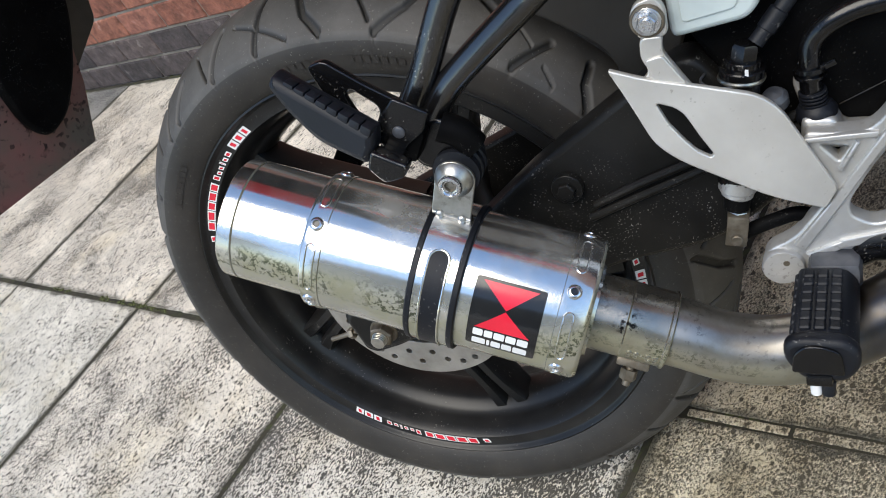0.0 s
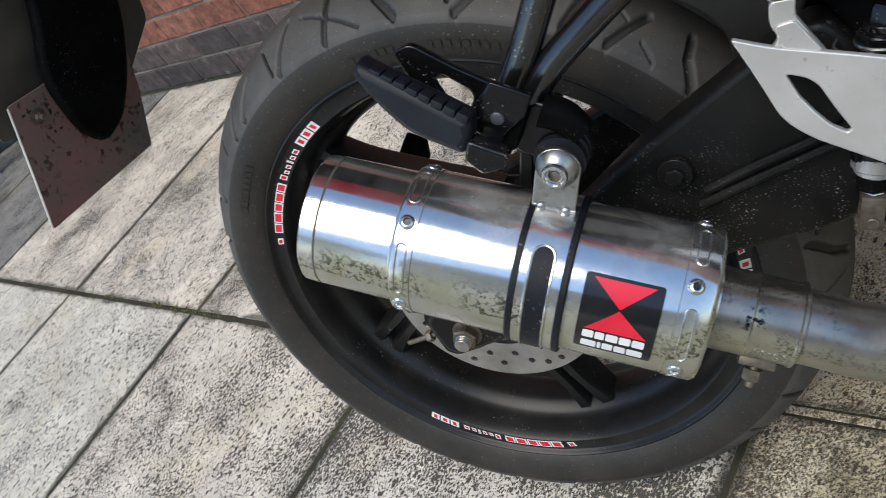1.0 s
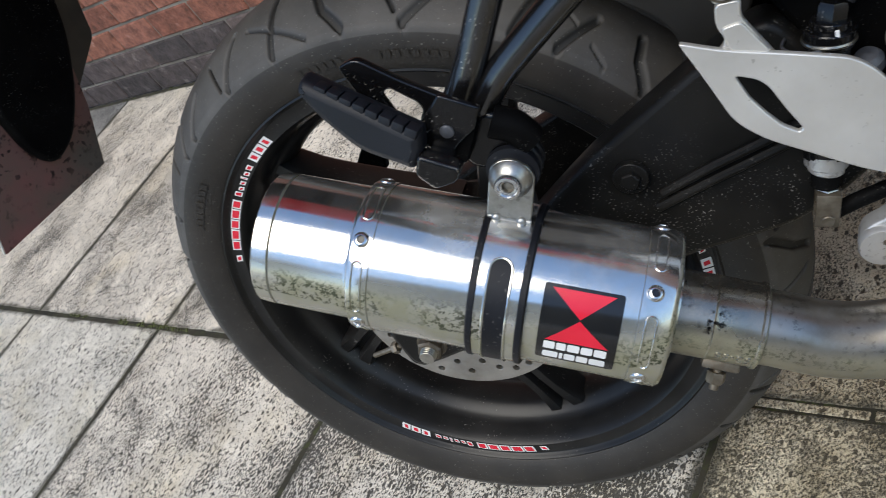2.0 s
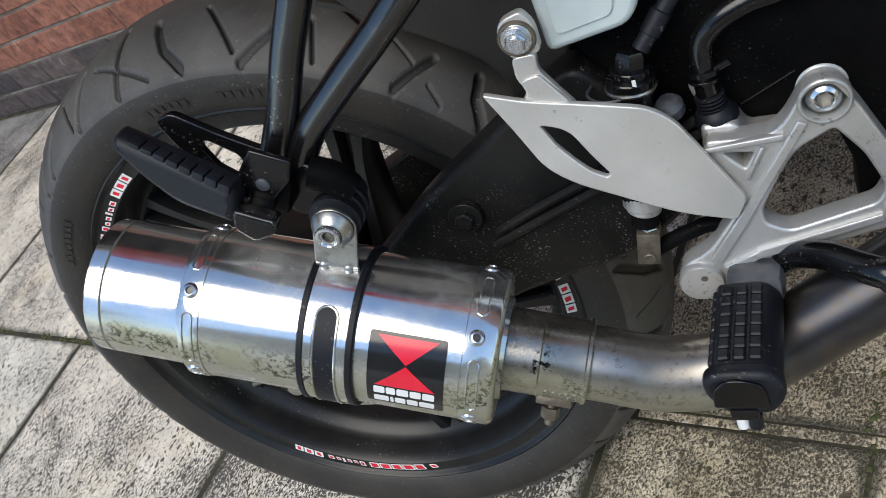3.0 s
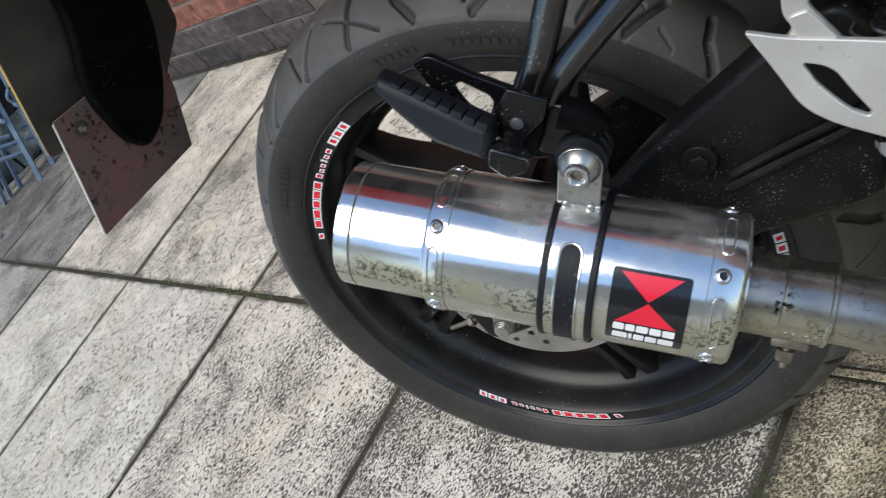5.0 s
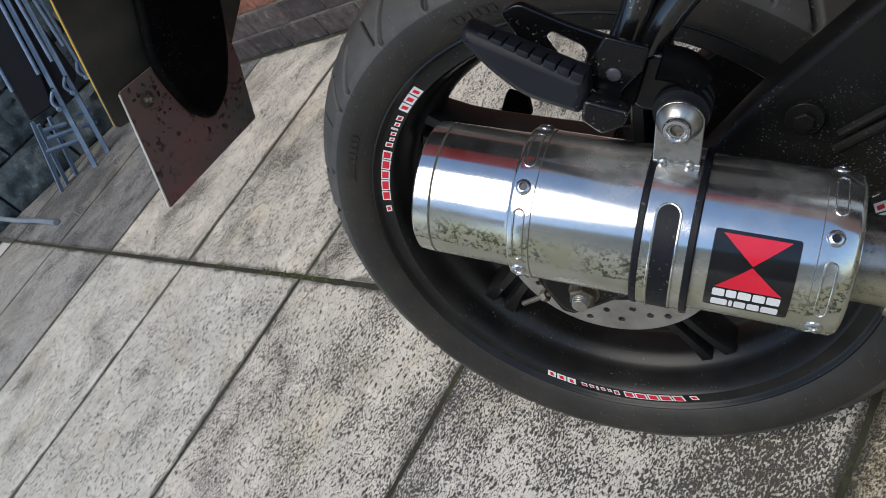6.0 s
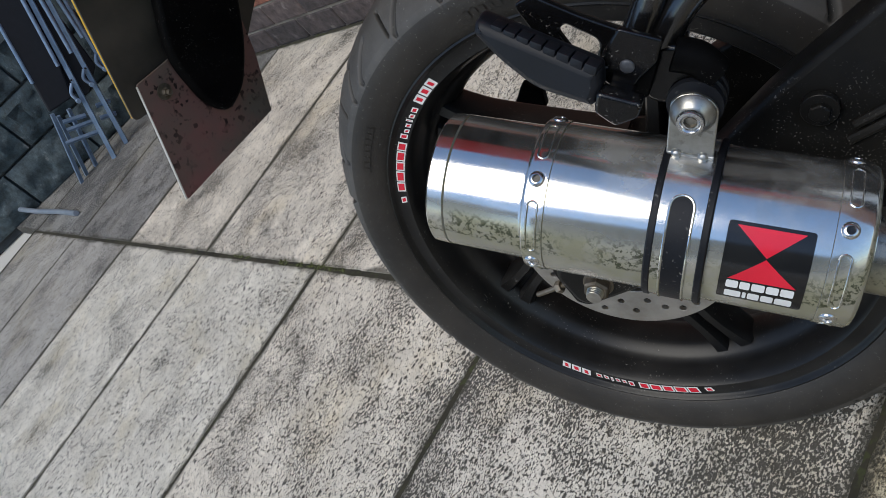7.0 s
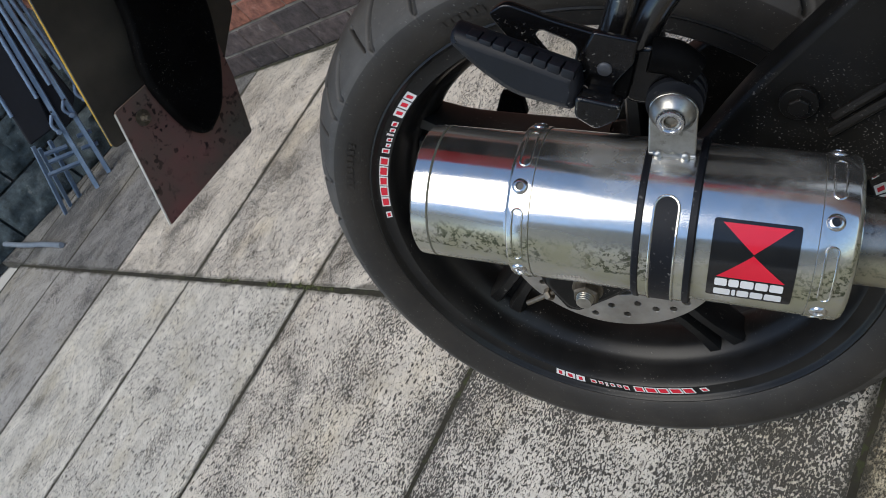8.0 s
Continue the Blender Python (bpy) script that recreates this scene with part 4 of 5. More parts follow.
part("hanger_rubber", join(lathe(bush, HB - ME2 * 0.0290 + ME1 * 0.002, ME2, 32), rod(HB - ME2 * 0.043, HB - ME2 * 0.026, 0.011, 24)), PEG_RUBBER, bike, "black ribbed rubber mounting bush")

# ---- exhaust pipe and clamp ----
def axis_at(s):
    return MO + MA * s


pipe_pts = [axis_at(0.075), axis_at(0.115), axis_at(0.15), (0.314, -0.134, -0.0075), (0.346, -0.131, -0.0190), (0.375, -0.127, -0.0185), (0.400, -0.122, -0.0125), (0.437, -0.116, -0.0005), (0.483, -0.108, 0.0135), (0.60, -0.090, 0.047)]
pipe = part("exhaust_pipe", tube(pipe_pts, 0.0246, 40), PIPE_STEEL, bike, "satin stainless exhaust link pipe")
sleeve = part("pipe_sleeve", lathe([(0.080, 0.024), (0.080, 0.0290), (0.0845, 0.0290), (0.0855, 0.0278), (0.108, 0.0276), (0.109, 0.0283), (0.111, 0.0276), (0.1365, 0.0274), (0.1375, 0.0284), (0.1395, 0.0284), (0.1405, 0.027), (0.1405, 0.024)], MO, MA, 56), SLEEVE_STEEL, bike, "steel clamp sleeve stamped with its size")
down = (on_can(0.12, 150) - axis_at(0.12)).normalized()
cb = axis_at(0.120) + down * 0.0325
part("clamp_lug", block((0.024, 0.009, 0.007), Matrix.Translation(axis_at(0.121) + down * 0.0300) @ Matrix((MA, down.cross(MA), down)).transposed().to_4x4(), 0.0015), RUSTY, sleeve)
part("clamp_bolt", join(hexagon(cb + down * 0.003, cb + down * 0.011, 0.0062), rod(cb - down * 0.004, cb + down * 0.0155, 0.0030)), RUSTY, sleeve)


def stamped(text, size, depth, m):
    cu = bpy.data.curves.new("stamp", "FONT")
    cu.body, cu.size, cu.extrude, cu.align_x, cu.align_y = text, size, depth, "CENTER", "CENTER"
    ob = new("stamp", cu)
    bpy.context.view_layer.update()
    me = bpy.data.meshes.new_from_object(ob.evaluated_get(bpy.context.evaluated_depsgraph_get()))
    bpy.data.objects.remove(ob)
    me.transform(m)
    return me


sd = (on_can(0.12, 104) - axis_at(0.12)).normalized()
sm = Matrix.Translation(axis_at(0.124) + sd * 0.0276) @ Matrix((-MA, sd.cross(-MA), sd)).transposed().to_4x4()
part("stamped_size", stamped("52-55", 0.0100, 0.0006, sm), ZINC, sleeve, "stamped figures 52-55", 0)

# ---- passenger footrest and its tubes ----
for name, pts in (("frame_tube", [(0.160, -0.122, 0.222), (0.1825, -0.120, 0.2440), (0.196, -0.1195, 0.2580), (0.2166, -0.119, 0.2812), (0.2411, -0.118, 0.3065), (0.33, -0.11, 0.40), (0.38, -0.10, 0.45)]),
                  ("frame_tube", [(0.168, -0.119, 0.211), (0.1818, -0.119, 0.2215), (0.1925, -0.1187, 0.2300), (0.2055, -0.1185, 0.2385), (0.2335, -0.118, 0.2525), (0.2685, -0.117, 0.2688), (0.293, -0.116, 0.2810), (0.42, -0.105, 0.345), (0.5, -0.1, 0.385)])):
    part(name, tube(pts, 0.0098, 20), TUBE_PAINT, bike, "glossy black painted frame tube")
foot = part("passenger_footrest", slab_shape(rounded([(0.1101, 0.2802), (0.1239, 0.2805), (0.1435, 0.2562), (0.1610, 0.2375), (0.1755, 0.2250), (0.1715, 0.2090), (0.1535, 0.2030), (0.1335, 0.2110), (0.1235, 0.2250), (0.1115, 0.2590)], 0.005), [rounded([(0.1257, 0.2527), (0.1328, 0.2557), (0.1452, 0.2392), (0.1455, 0.2337), (0.1355, 0.2235), (0.1270, 0.2367)][::-1], 0.003)], 0.006, 0.0012, xz(-0.121)), BLACK_PAINT, bike, "black steel footrest hanger with folded-up rubber peg")
# the folded peg: a swollen rubber body that comes forward towards the clevis, with a notched tread along its upper edge
slant = Matrix(((1, 0, 0, 0), (-0.109, 1, 0.131, -0.0273), (0, 0, 1, 0), (0, 0, 0, 1)))
peg_outline = rounded([(0.0885, 0.2825, 0.004), (0.0960, 0.2885, 0.004), (0.1065, 0.2785, 0.005), (0.1545, 0.2335, 0.003), (0.1495, 0.2225, 0.003), (0.1390, 0.2135, 0.004), (0.1085, 0.2360, 0.010), (0.0955, 0.2605, 0.008)], 0.004, 6)
part("rubber_peg", slab_shape(peg_outline, [], 0.020, 0.006, slant @ xz(-0.1360)), PEG_RUBBER, foot, "folded black rubber passenger peg", 50)
TR0, TR1 = Vector((0.1020, -0.1455, 0.2800)), Vector((0.1540, -0.1595, 0.2335))
TRD = (TR1 - TR0).normalized()
TRN = TRD.cross(Vector((0, -1, 0))).normalized()
TR_M = Matrix((TRD, TRN.cross(TRD), TRN)).transposed().to_4x4()
for k in range(8):
    size = (TR1 - TR0).length / 8
    part("tread_rib", block((size - 0.0009, 0.0086, 0.0062), Matrix.Translation(TR0.lerp(TR1, (k + 0.5) / 8) + Vector((0, 0.0045, 0))) @ TR_M, 0.0009, 2), PEG_RUBBER, foot)
# pressed steel clevis: upper cheek with the pivot pin, lower cheek, web behind
part("clevis_web", block((0.028, 0.016, 0.026), pose(0.1590, -0.132, 0.2150, 0, 42, 0), 0.003), PLASTIC, foot)
part("clevis_cheek", slab_shape(rounded([(0.1420, 0.2255), (0.1540, 0.2368), (0.1700, 0.2470), (0.1895, 0.2300), (0.1795, 0.2185), (0.1645, 0.2125), (0.1575, 0.2078), (0.1490, 0.2120)], 0.002), [], 0.0045, 0.0014, xz(-0.1410)), BLACK_PAINT, foot)
part("clevis_lip", slab_shape(rounded([(0.1475, 0.2240), (0.1390, 0.2120), (0.1455, 0.1985), (0.1610, 0.1985), (0.1685, 0.2065), (0.1630, 0.2105)], 0.0035), [], 0.012, 0.0022, xz(-0.1560)), BLACK_PAINT, foot)
part("clevis_fold", block((0.016, 0.016, 0.004), pose(0.1545, -0.148, 0.2125, 0, 42, 0), 0.001), BLACK_PAINT, foot)
part("pivot_pin", lathe([(0, 0.0045), (0.0012, 0.0043), (0.0019, 0.0032), (0.0021, 0.0001)], (0.1632, -0.1430, 0.2235), (0, -1, 0), 18), WORN_SHADED_STEEL, foot, "worn steel pivot pin")
part("hanger_lug", slab_shape(rounded([(0.158, 0.212), (0.180, 0.222), (0.194, 0.212), (0.202, 0.190), (0.182, 0.172), (0.154, 0.190)], 0.008), [], 0.014, 0.003, xz(-0.122)), BLACK_PAINT, foot)
part("hanger_arm", tube([(0.184, -0.128, 0.213), (0.194, -0.126, 0.2035), (0.1985, -0.124, 0.190)], 0.0105, 16), PLASTIC, foot)

# ---- heel guard, footrest bracket ----
GUARD = [(0.2945, 0.2055, 0.003), (0.316, 0.1915, 0.01), (0.342, 0.179, 0.02), (0.376, 0.1615, 0.012), (0.386, 0.148, 0.012), (0.4045, 0.0835, 0.004), (0.3945, 0.0705, 0.003), (0.366, 0.0865, 0.02), (0.318, 0.129, 0.025), (0.306, 0.146, 0.02), (0.3005, 0.178, 0.02)]
GHOLE = [(0.3160, 0.1745), (0.3262, 0.1680), (0.3306, 0.1618), (0.3350, 0.1440), (0.3398, 0.1285), (0.3372, 0.1268), (0.3300, 0.1340), (0.3246, 0.1445), (0.3190, 0.1580)]
guard = part("heel_guard", slab_shape(rounded(GUARD, 0.01), [rounded(GHOLE[::-1], 0.003)], 0.0045, 0.001, xz(-0.1)), SILVER, bike, "silver alloy heel guard plate with a slanted slot")
part("guard_tab", slab_shape(rounded([(0.3195, 0.2175), (0.3160, 0.2050), (0.3185, 0.1945, 0.008), (0.3105, 0.1890, 0.006), (0.3405, 0.1745), (0.3345, 0.1915, 0.01), (0.3300, 0.2050), (0.3335, 0.2150)], 0.004), [], 0.006, 0.0012, xz(-0.0955)), SILVER, guard)
part("guard_tab_foot", slab_shape(rounded([(0.3180, 0.2035), (0.3295, 0.2035), (0.3385, 0.1800), (0.3190, 0.1880)], 0.003), [], 0.004, 0.001, xz(-0.0985)), SILVER, guard)
part("guard_eye", slab_shape(rounded([(0.3162, 0.2290, 0.009), (0.3222, 0.2388, 0.007), (0.3355, 0.2396, 0.003), (0.3394, 0.2300, 0.009), (0.3362, 0.2135, 0.004), (0.3195, 0.2135, 0.008)], 0.006), [circle(0.3275, 0.2262, 0.0096, 24)[::-1]], 0.007, 0.0012, xz(-0.0930)), SILVER, guard)
part("guard_grommet", lathe([(0, 0.0108), (0.0065, 0.0108), (0.0078, 0.0102), (0.0080, 0.0090), (0.0066, 0.0086), (0.0066, 0.0001)], (0.3275, -0.0905, 0.2262), (0, -1, 0), 28), RUSTY, guard, "dark rubber-lined ring")
part("guard_bolt", join(rod((0.3275, -0.094, 0.2262), (0.3275, -0.0988, 0.2262), 0.0088, 28), rod((0.3275, -0.0985, 0.2262), (0.3275, -0.0998, 0.2262), 0.0074, 24), hexagon((0.3275, -0.099, 0.2262), (0.3275, -0.1035, 0.2262), 0.0064), rod((0.3275, -0.1030, 0.2262), (0.3275, -0.1052, 0.2262), 0.0042)), CHROME, guard)


F1, F2, PV = (0.4590, 0.1262), (0.4815, 0.0410), (0.3575, 0.0265)
CASTING = [(0.4530, 0.1385, 0.008), (0.4375, 0.1215, 0.010), (0.4287, 0.1158, 0.006), (0.4131, 0.1185, 0.004), (0.3947, 0.1240, 0.004), (0.3915, 0.1180, 0.003), (0.4005, 0.088, 0.01), (0.394, 0.070, 0.012), (0.369, 0.046, 0.01), (0.350, 0.040, 0.01), (0.3435, 0.027, 0.01),
           (0.351, 0.0135, 0.01), (0.374, 0.017, 0.01), (0.394, 0.0265, 0.014), (0.470, 0.0295, 0.01), (0.491, 0.030, 0.012), (0.4915, 0.047, 0.012), (0.4738, 0.118, 0.014), (0.4670, 0.1370, 0.010)]
WINDOW = [(0.4590, 0.1075, 0.003), (0.4688, 0.0856, 0.004), (0.4740, 0.0590, 0.005), (0.467, 0.0495, 0.004), (0.418, 0.0460, 0.005), (0.4068, 0.0560, 0.005), (0.4080, 0.0670, 0.005), (0.4270, 0.0905, 0.006), (0.4375, 0.1010, 0.006)]
GUSSET = [(0.4005, 0.1130), (0.4165, 0.1075), (0.4085, 0.0985)]
bracket = part("footrest_bracket", slab_shape(rounded(CASTING, 0.01), [rounded(WINDOW[::-1], 0.005), rounded(GUSSET[::-1], 0.002)] + [circle(*f, 0.0116, 32)[::-1] for f in (F1, F2)], 0.015, 0.0018, xz(-0.087)), CAST, bike, "cast alloy triangular footrest bracket")
for cx, cz in (F1, F2):
    part("bracket_eye", lathe([(0.0010, 0.0001), (0.0010, 0.0112), (0.0012, 0.0114), (0.0168, 0.0116), (0.0175, 0.0120), (0.0176, 0.0128), (0.0170, 0.0136), (0.0158, 0.0140), (0.0100, 0.0140)], (cx, -0.079, cz), (0, -1, 0), 40), CAST, bracket)
    part("socket_bolt", lathe([(-0.0072, 0.0085), (-0.001, 0.0085), (0, 0.0096), (0.0020, 0.0099), (0.0045, 0.0092), (0.0066, 0.0074), (0.0076, 0.0055), (0.0072, 0.0046)], (cx, -0.0872, cz), (0, -1, 0), 32), CHROME, bracket, "chromed socket bolt")
    part("bolt_socket", lathe([(0.0074, 0.0046), (0.0036, 0.0043), (0.0036, 0.0001)], (cx, -0.0872, cz), (0, -1, 0), 6), DISC, bracket, "hexagon socket", 0)
for a, b, wide in (((0.4440, 0.1172), (0.4000, 0.0690), 0.0036), ((0.4000, 0.0690), (0.372, 0.040), 0.0042), ((0.4205, 0.1090), (0.4085, 0.0935), 0.0016), ((0.3945, 0.1195), (0.4330, 0.1130), 0.0022), (F2, (0.398, 0.036), 0.0036), ((0.398, 0.036), (0.376, 0.030), 0.0036)):
    d = Vector((b[0] - a[0], b[1] - a[1])).normalized()
    s0 = Vector(a) + d * (0.0135 if a in (F1, F2) else -0.002)
    e0, w0 = Vector(b) + d * 0.001, Vector((-d.y, d.x)) * wide
    part("raised_rib", slab_shape([tuple(s0 - w0 * 0.8), tuple(e0 - w0), tuple(e0 + w0), tuple(s0 + w0 * 0.8)], [], 0.006, 0.0014, xz(-0.0945)), CAST, bracket)
part("peg_boss", lathe([(0, 0.0135), (0.010, 0.0142), (0.0118, 0.0132), (0.0118, 0.0001)], (PV[0], -0.088, PV[1]), (0, -1, 0), 32), CAST, bracket)
part("pivot_pin", rod((0.3605, -0.0985, 0.0305), (0.3605, -0.1002, 0.0305), 0.0022), RUSTY, bracket)

# cast alloy boss, given dark steel to stand in for its shade
part("raised_boss", lathe([(0, 0.0085), (0.006, 0.0085), (0.0095, 0.006), (0.0105, 0.0001)], (0.3800, -0.076, 0.1395), (0.1, -0.3, 1.0), 24), WORN_SHADED_STEEL, bracket)
part("boot_shelf", slab_shape(rounded([(0.3880, 0.1080), (0.4300, 0.0940), (0.4340, 0.1040, 0.004), (0.4260, 0.1060, 0.006), (0.4150, 0.1085, 0.004), (0.4115, 0.1225, 0.004), (0.3930, 0.1275, 0.004)], 0.004), [], 0.026, 0.003, xz(-0.070)), CAST, bracket)
part("raised_boss", slab_shape(rounded([(0.3925, 0.118), (0.4045, 0.118), (0.4015, 0.146), (0.3955, 0.150), (0.3905, 0.142)], 0.004), [], 0.008, 0.002, xz(-0.055)), CAST, bracket)

# rider's footrest
PEG_M = Matrix.Translation((0.3865, -0.104, 0.0215)) @ pose(0, 0, 0, -6, 10, -3)
peg = part("rider_footrest", slab_shape(rounded([(-0.0192, -0.014, 0.006), (0.0170, -0.014, 0.008), (0.0186, 0.000, 0.010), (0.0100, 0.0105, 0.012), (-0.0192, 0.0105, 0.005)], 0.01, 6), [], 0.078, 0.004, PEG_M @ pose(0, -0.049, 0, 90, 0, 0)), PEG_RUBBER, bike, "black rubber footrest with square tread blocks")
for i in range(3):
    for j in range(7):
        part("tread_block", block((0.0068, 0.0082, 0.0042), PEG_M @ pose(-0.0118 + 0.0084 * i, -0.0208 - 0.0093 * j, 0.0106, 0, 4 * (i - 1), 0), 0.0010, 1), PEG_RUBBER, peg)
for j in range(7):
    part("tread_block", block((0.0034, 0.0082, 0.0080), PEG_M @ pose(-0.0188, -0.0208 - 0.0093 * j, 0.0050), 0.0010, 1), PEG_RUBBER, peg)
FLANGE = [(-0.0232, 0.0085, 0.008), (-0.0236, -0.0020, 0.005), (-0.0190, -0.0105, 0.004), (-0.0125, -0.0180, 0.004), (0.0110, -0.0190, 0.008), (0.0192, -0.0080, 0.010), (0.0192, 0.0040, 0.010), (0.0110, 0.0118, 0.010), (-0.0130, 0.0128, 0.008)]
part("end_flange", slab_shape(rounded(FLANGE, 0.006, 6), [], 0.0115, 0.004, PEG_M @ pose(0, -0.0880, 0, 90, 0, 0)), PEG_RUBBER, peg)
PLUG = [(-0.0190, -0.0105, 0.002), (0.0102, -0.0120, 0.002), (0.0092, 0.0010, 0.005), (0.0066, 0.0058, 0.006), (-0.0026, 0.0092, 0.010), (-0.0118, 0.0086, 0.006), (-0.0178, 0.0025, 0.006)]
part("end_plug", slab_shape(rounded(PLUG, 0.006, 6), [], 0.003, 0.0009, PEG_M @ pose(0, -0.0942, 0, 90, 0, 0)), BLACK_PAINT, peg, "glossy black end plug")
# the stem's dark tone paints in the shade of the bracket
part("peg_stem", block((0.033, 0.026, 0.024), PEG_M @ pose(0.003, 0.001, 0.000), 0.006), WORN_SHADED_STEEL, peg, "steel stem, toned dark for the bracket's shade")
part("feeler_nut", block((0.0150, 0.010, 0.0085), PEG_M @ pose(-0.0040, -0.0900, -0.0172), 0.0014), BLACK_PAINT, peg)
part("feeler_bolt", join(rod(PEG_M @ Vector((-0.0066, -0.0905, -0.0205)), PEG_M @ Vector((-0.0062, -0.0905, -0.0300)), 0.0033)), STICKER_WHITE, peg, "white-tipped feeler bolt")
part("feeler_sleeve", rod(PEG_M @ Vector((0.0010, -0.0900, -0.0200)), PEG_M @ Vector((0.0006, -0.0900, -0.0305)), 0.0040), PEG_RUBBER, peg)

# brake pedal arm behind the bracket
PEDAL = [(0.400, -0.088, 0.018), (0.4170, -0.098, 0.0297), (0.4343, -0.112, 0.0359), (0.4489, -0.128, 0.0378), (0.4623, -0.140, 0.0381), (0.4773, -0.142, 0.0300), (0.58, -0.146, 0.004)]
part("brake_pedal", tube(PEDAL, 0.0088, 18), BLACK_PAINT, bike, "black brake pedal arm")

# ---- rear brake master cylinder and hoses ----
mc = part("brake_master_cylinder", join(rod((0.350, -0.076, 0.115), (0.3655, -0.074, 0.164), 0.0120, 28), rod((0.3640, -0.074, 0.160), (0.3675, -0.074, 0.170), 0.0140, 28), rod((0.344, -0.078, 0.090), (0.350, -0.076, 0.117), 0.0140, 28)), BLACK_PAINT, bike, "black brake master cylinder behind the heel guard")
part("banjo_bolt", join(hexagon((0.3690, -0.074, 0.1735), (0.3735, -0.0735, 0.1845), 0.0088), rod((0.3670, -0.074, 0.168), (0.3695, -0.074, 0.1750), 0.0112)), BLACK_PAINT, mc)
part("cylinder_ring", lathe([(0, 0.0120), (0, 0.0146), (0.0012, 0.0150), (0.0024, 0.0146), (0.0024, 0.0120)], (0.3648, -0.074, 0.1622), (0.30, 0.04, 0.95), 28), ZINC, mc, "plated steel ring")
part("wire_clip", tube([(0.3545 + 0.0138 * math.cos(w), -0.0745 + 0.0138 * math.sin(w), 0.1655 - 0.004 * math.cos(w)) for w in (2.6, 3.4, 4.2, 5.0, 5.8)], 0.0009, 8), WORN_SHADED_STEEL, mc)
part("cylinder_boot", join(rod((0.3400, -0.0805, 0.0810), (0.346, -0.079, 0.094), 0.0108, 24), rod((0.3415, -0.080, 0.0855), (0.3450, -0.079, 0.0945), 0.0128, 24)), CAST, mc, "alloy collar")
part("rod_boot", rod((0.3372, -0.0815, 0.0715), (0.3408, -0.0805, 0.0830), 0.0088, 20), PLASTIC, mc, "black rubber boot")
part("push_rod_nut", hexagon((0.3350, -0.082, 0.0615), (0.3378, -0.081, 0.0690), 0.0075), ZINC, mc)
part("push_rod_clevis", join(shape_of(block((0.0145, 0.003, 0.024), pose(0.3340, -0.0895, 0.0570, 0, 20, 0), 0.001)), shape_of(block((0.0145, 0.003, 0.024), pose(0.3340, -0.0770, 0.0570, 0, 20, 0), 0.001)), shape_of(block((0.0145, 0.015, 0.006), pose(0.3370, -0.083, 0.0660, 0, 20, 0), 0.001)), rod((0.3325, -0.0935, 0.0515), (0.3325, -0.072, 0.0515), 0.0042)), RUSTY, mc, "dull steel clevis")
part("paint_mark", block((0.0022, 0.0006, 0.0105), pose(0.3702, -0.0868, 0.1675, 0, 12, 0), 0.0002, 1), STICKER_WHITE, mc, "white paint mark")
part("brake_lever_arm", tube([(0.334, -0.080, 0.0475), (0.346, -0.080, 0.0515), (0.3595, -0.080, 0.0545), (0.374, -0.078, 0.0545), (0.392, -0.076, 0.045)], 0.0052, 14), PLASTIC, mc)
tank = part("brake_fluid_reservoir", slab_shape(rounded([(0.334, 0.2045, 0.006), (0.381, 0.2025, 0.007), (0.391, 0.212, 0.007), (0.397, 0.262, 0.006), (0.344, 0.270, 0.006)], 0.006), [], 0.036, 0.004, xz(-0.065)), TANK_PLASTIC, bike, "translucent white plastic brake fluid reservoir")
part("level_panel", slab_shape(rounded([(0.3435, 0.2135), (0.3755, 0.2125), (0.380, 0.221), (0.384, 0.250), (0.350, 0.256)], 0.004), [], 0.0016, 0.0004, xz(-0.0835)), TANK_PLASTIC, tank)
part("elbow_hose", tube([(0.475, -0.060, 0.185), (0.4568, -0.064, 0.1817), (0.4371, -0.066, 0.1827), (0.4193, -0.067, 0.1785), (0.4083, -0.066, 0.1688), (0.4042, -0.068, 0.1552), (0.4022, -0.068, 0.1417), (0.3996, -0.069, 0.1216)], 0.0070, 20), BLACK_PAINT, bike, "black rubber elbow hose")
for p, q, r in (((0.4040, -0.067, 0.1540), (0.4034, -0.0675, 0.1510), 0.0100), ((0.4034, -0.0675, 0.1500), (0.4030, -0.0675, 0.1480), 0.0096)):
    part("hose_clip", rod(p, q, r, 24), BLACK_PAINT, bike)
part("hose_boot", lathe([(0, 0.0001), (0, 0.0128), (0.003, 0.0130), (0.0065, 0.0112), (0.0085, 0.0094), (0.0085, 0.0001)], (0.4008, -0.0695, 0.1215), (0.06, 0.02, 1.0), 28), PEG_RUBBER, bike, "black rubber boot of the elbow hose")
for k in range(4):
    z = 0.1302 + 0.0024 * k
    part("hose_ridge", rod((0.4012 + 0.0002 * k, -0.069, z), (0.4013 + 0.0002 * k, -0.069, z + 0.0012), 0.0086, 20), PEG_RUBBER, bike)
part("clip_ear", block((0.012, 0.003, 0.004), pose(0.4135, -0.070, 0.1535, 0, -12, 0), 0.0008), BLACK_PAINT, bike)
part("brake_hose", tube([(0.379, -0.0750, 0.183), (0.392, -0.070, 0.193), (0.408, -0.064, 0.206), (0.43, -0.055, 0.232), (0.45, -0.05, 0.28)], 0.0052, 14), PEG_RUBBER, bike)
part("hose_union", rod((0.386, -0.072, 0.188), (0.397, -0.068, 0.197), 0.0062, 12), PEG_RUBBER, bike)
part("cable", tube([(0.414, -0.058, 0.1185), (0.430, -0.058, 0.123), (0.447, -0.058, 0.128)], 0.0004, 8), PIPE_STEEL, bike)

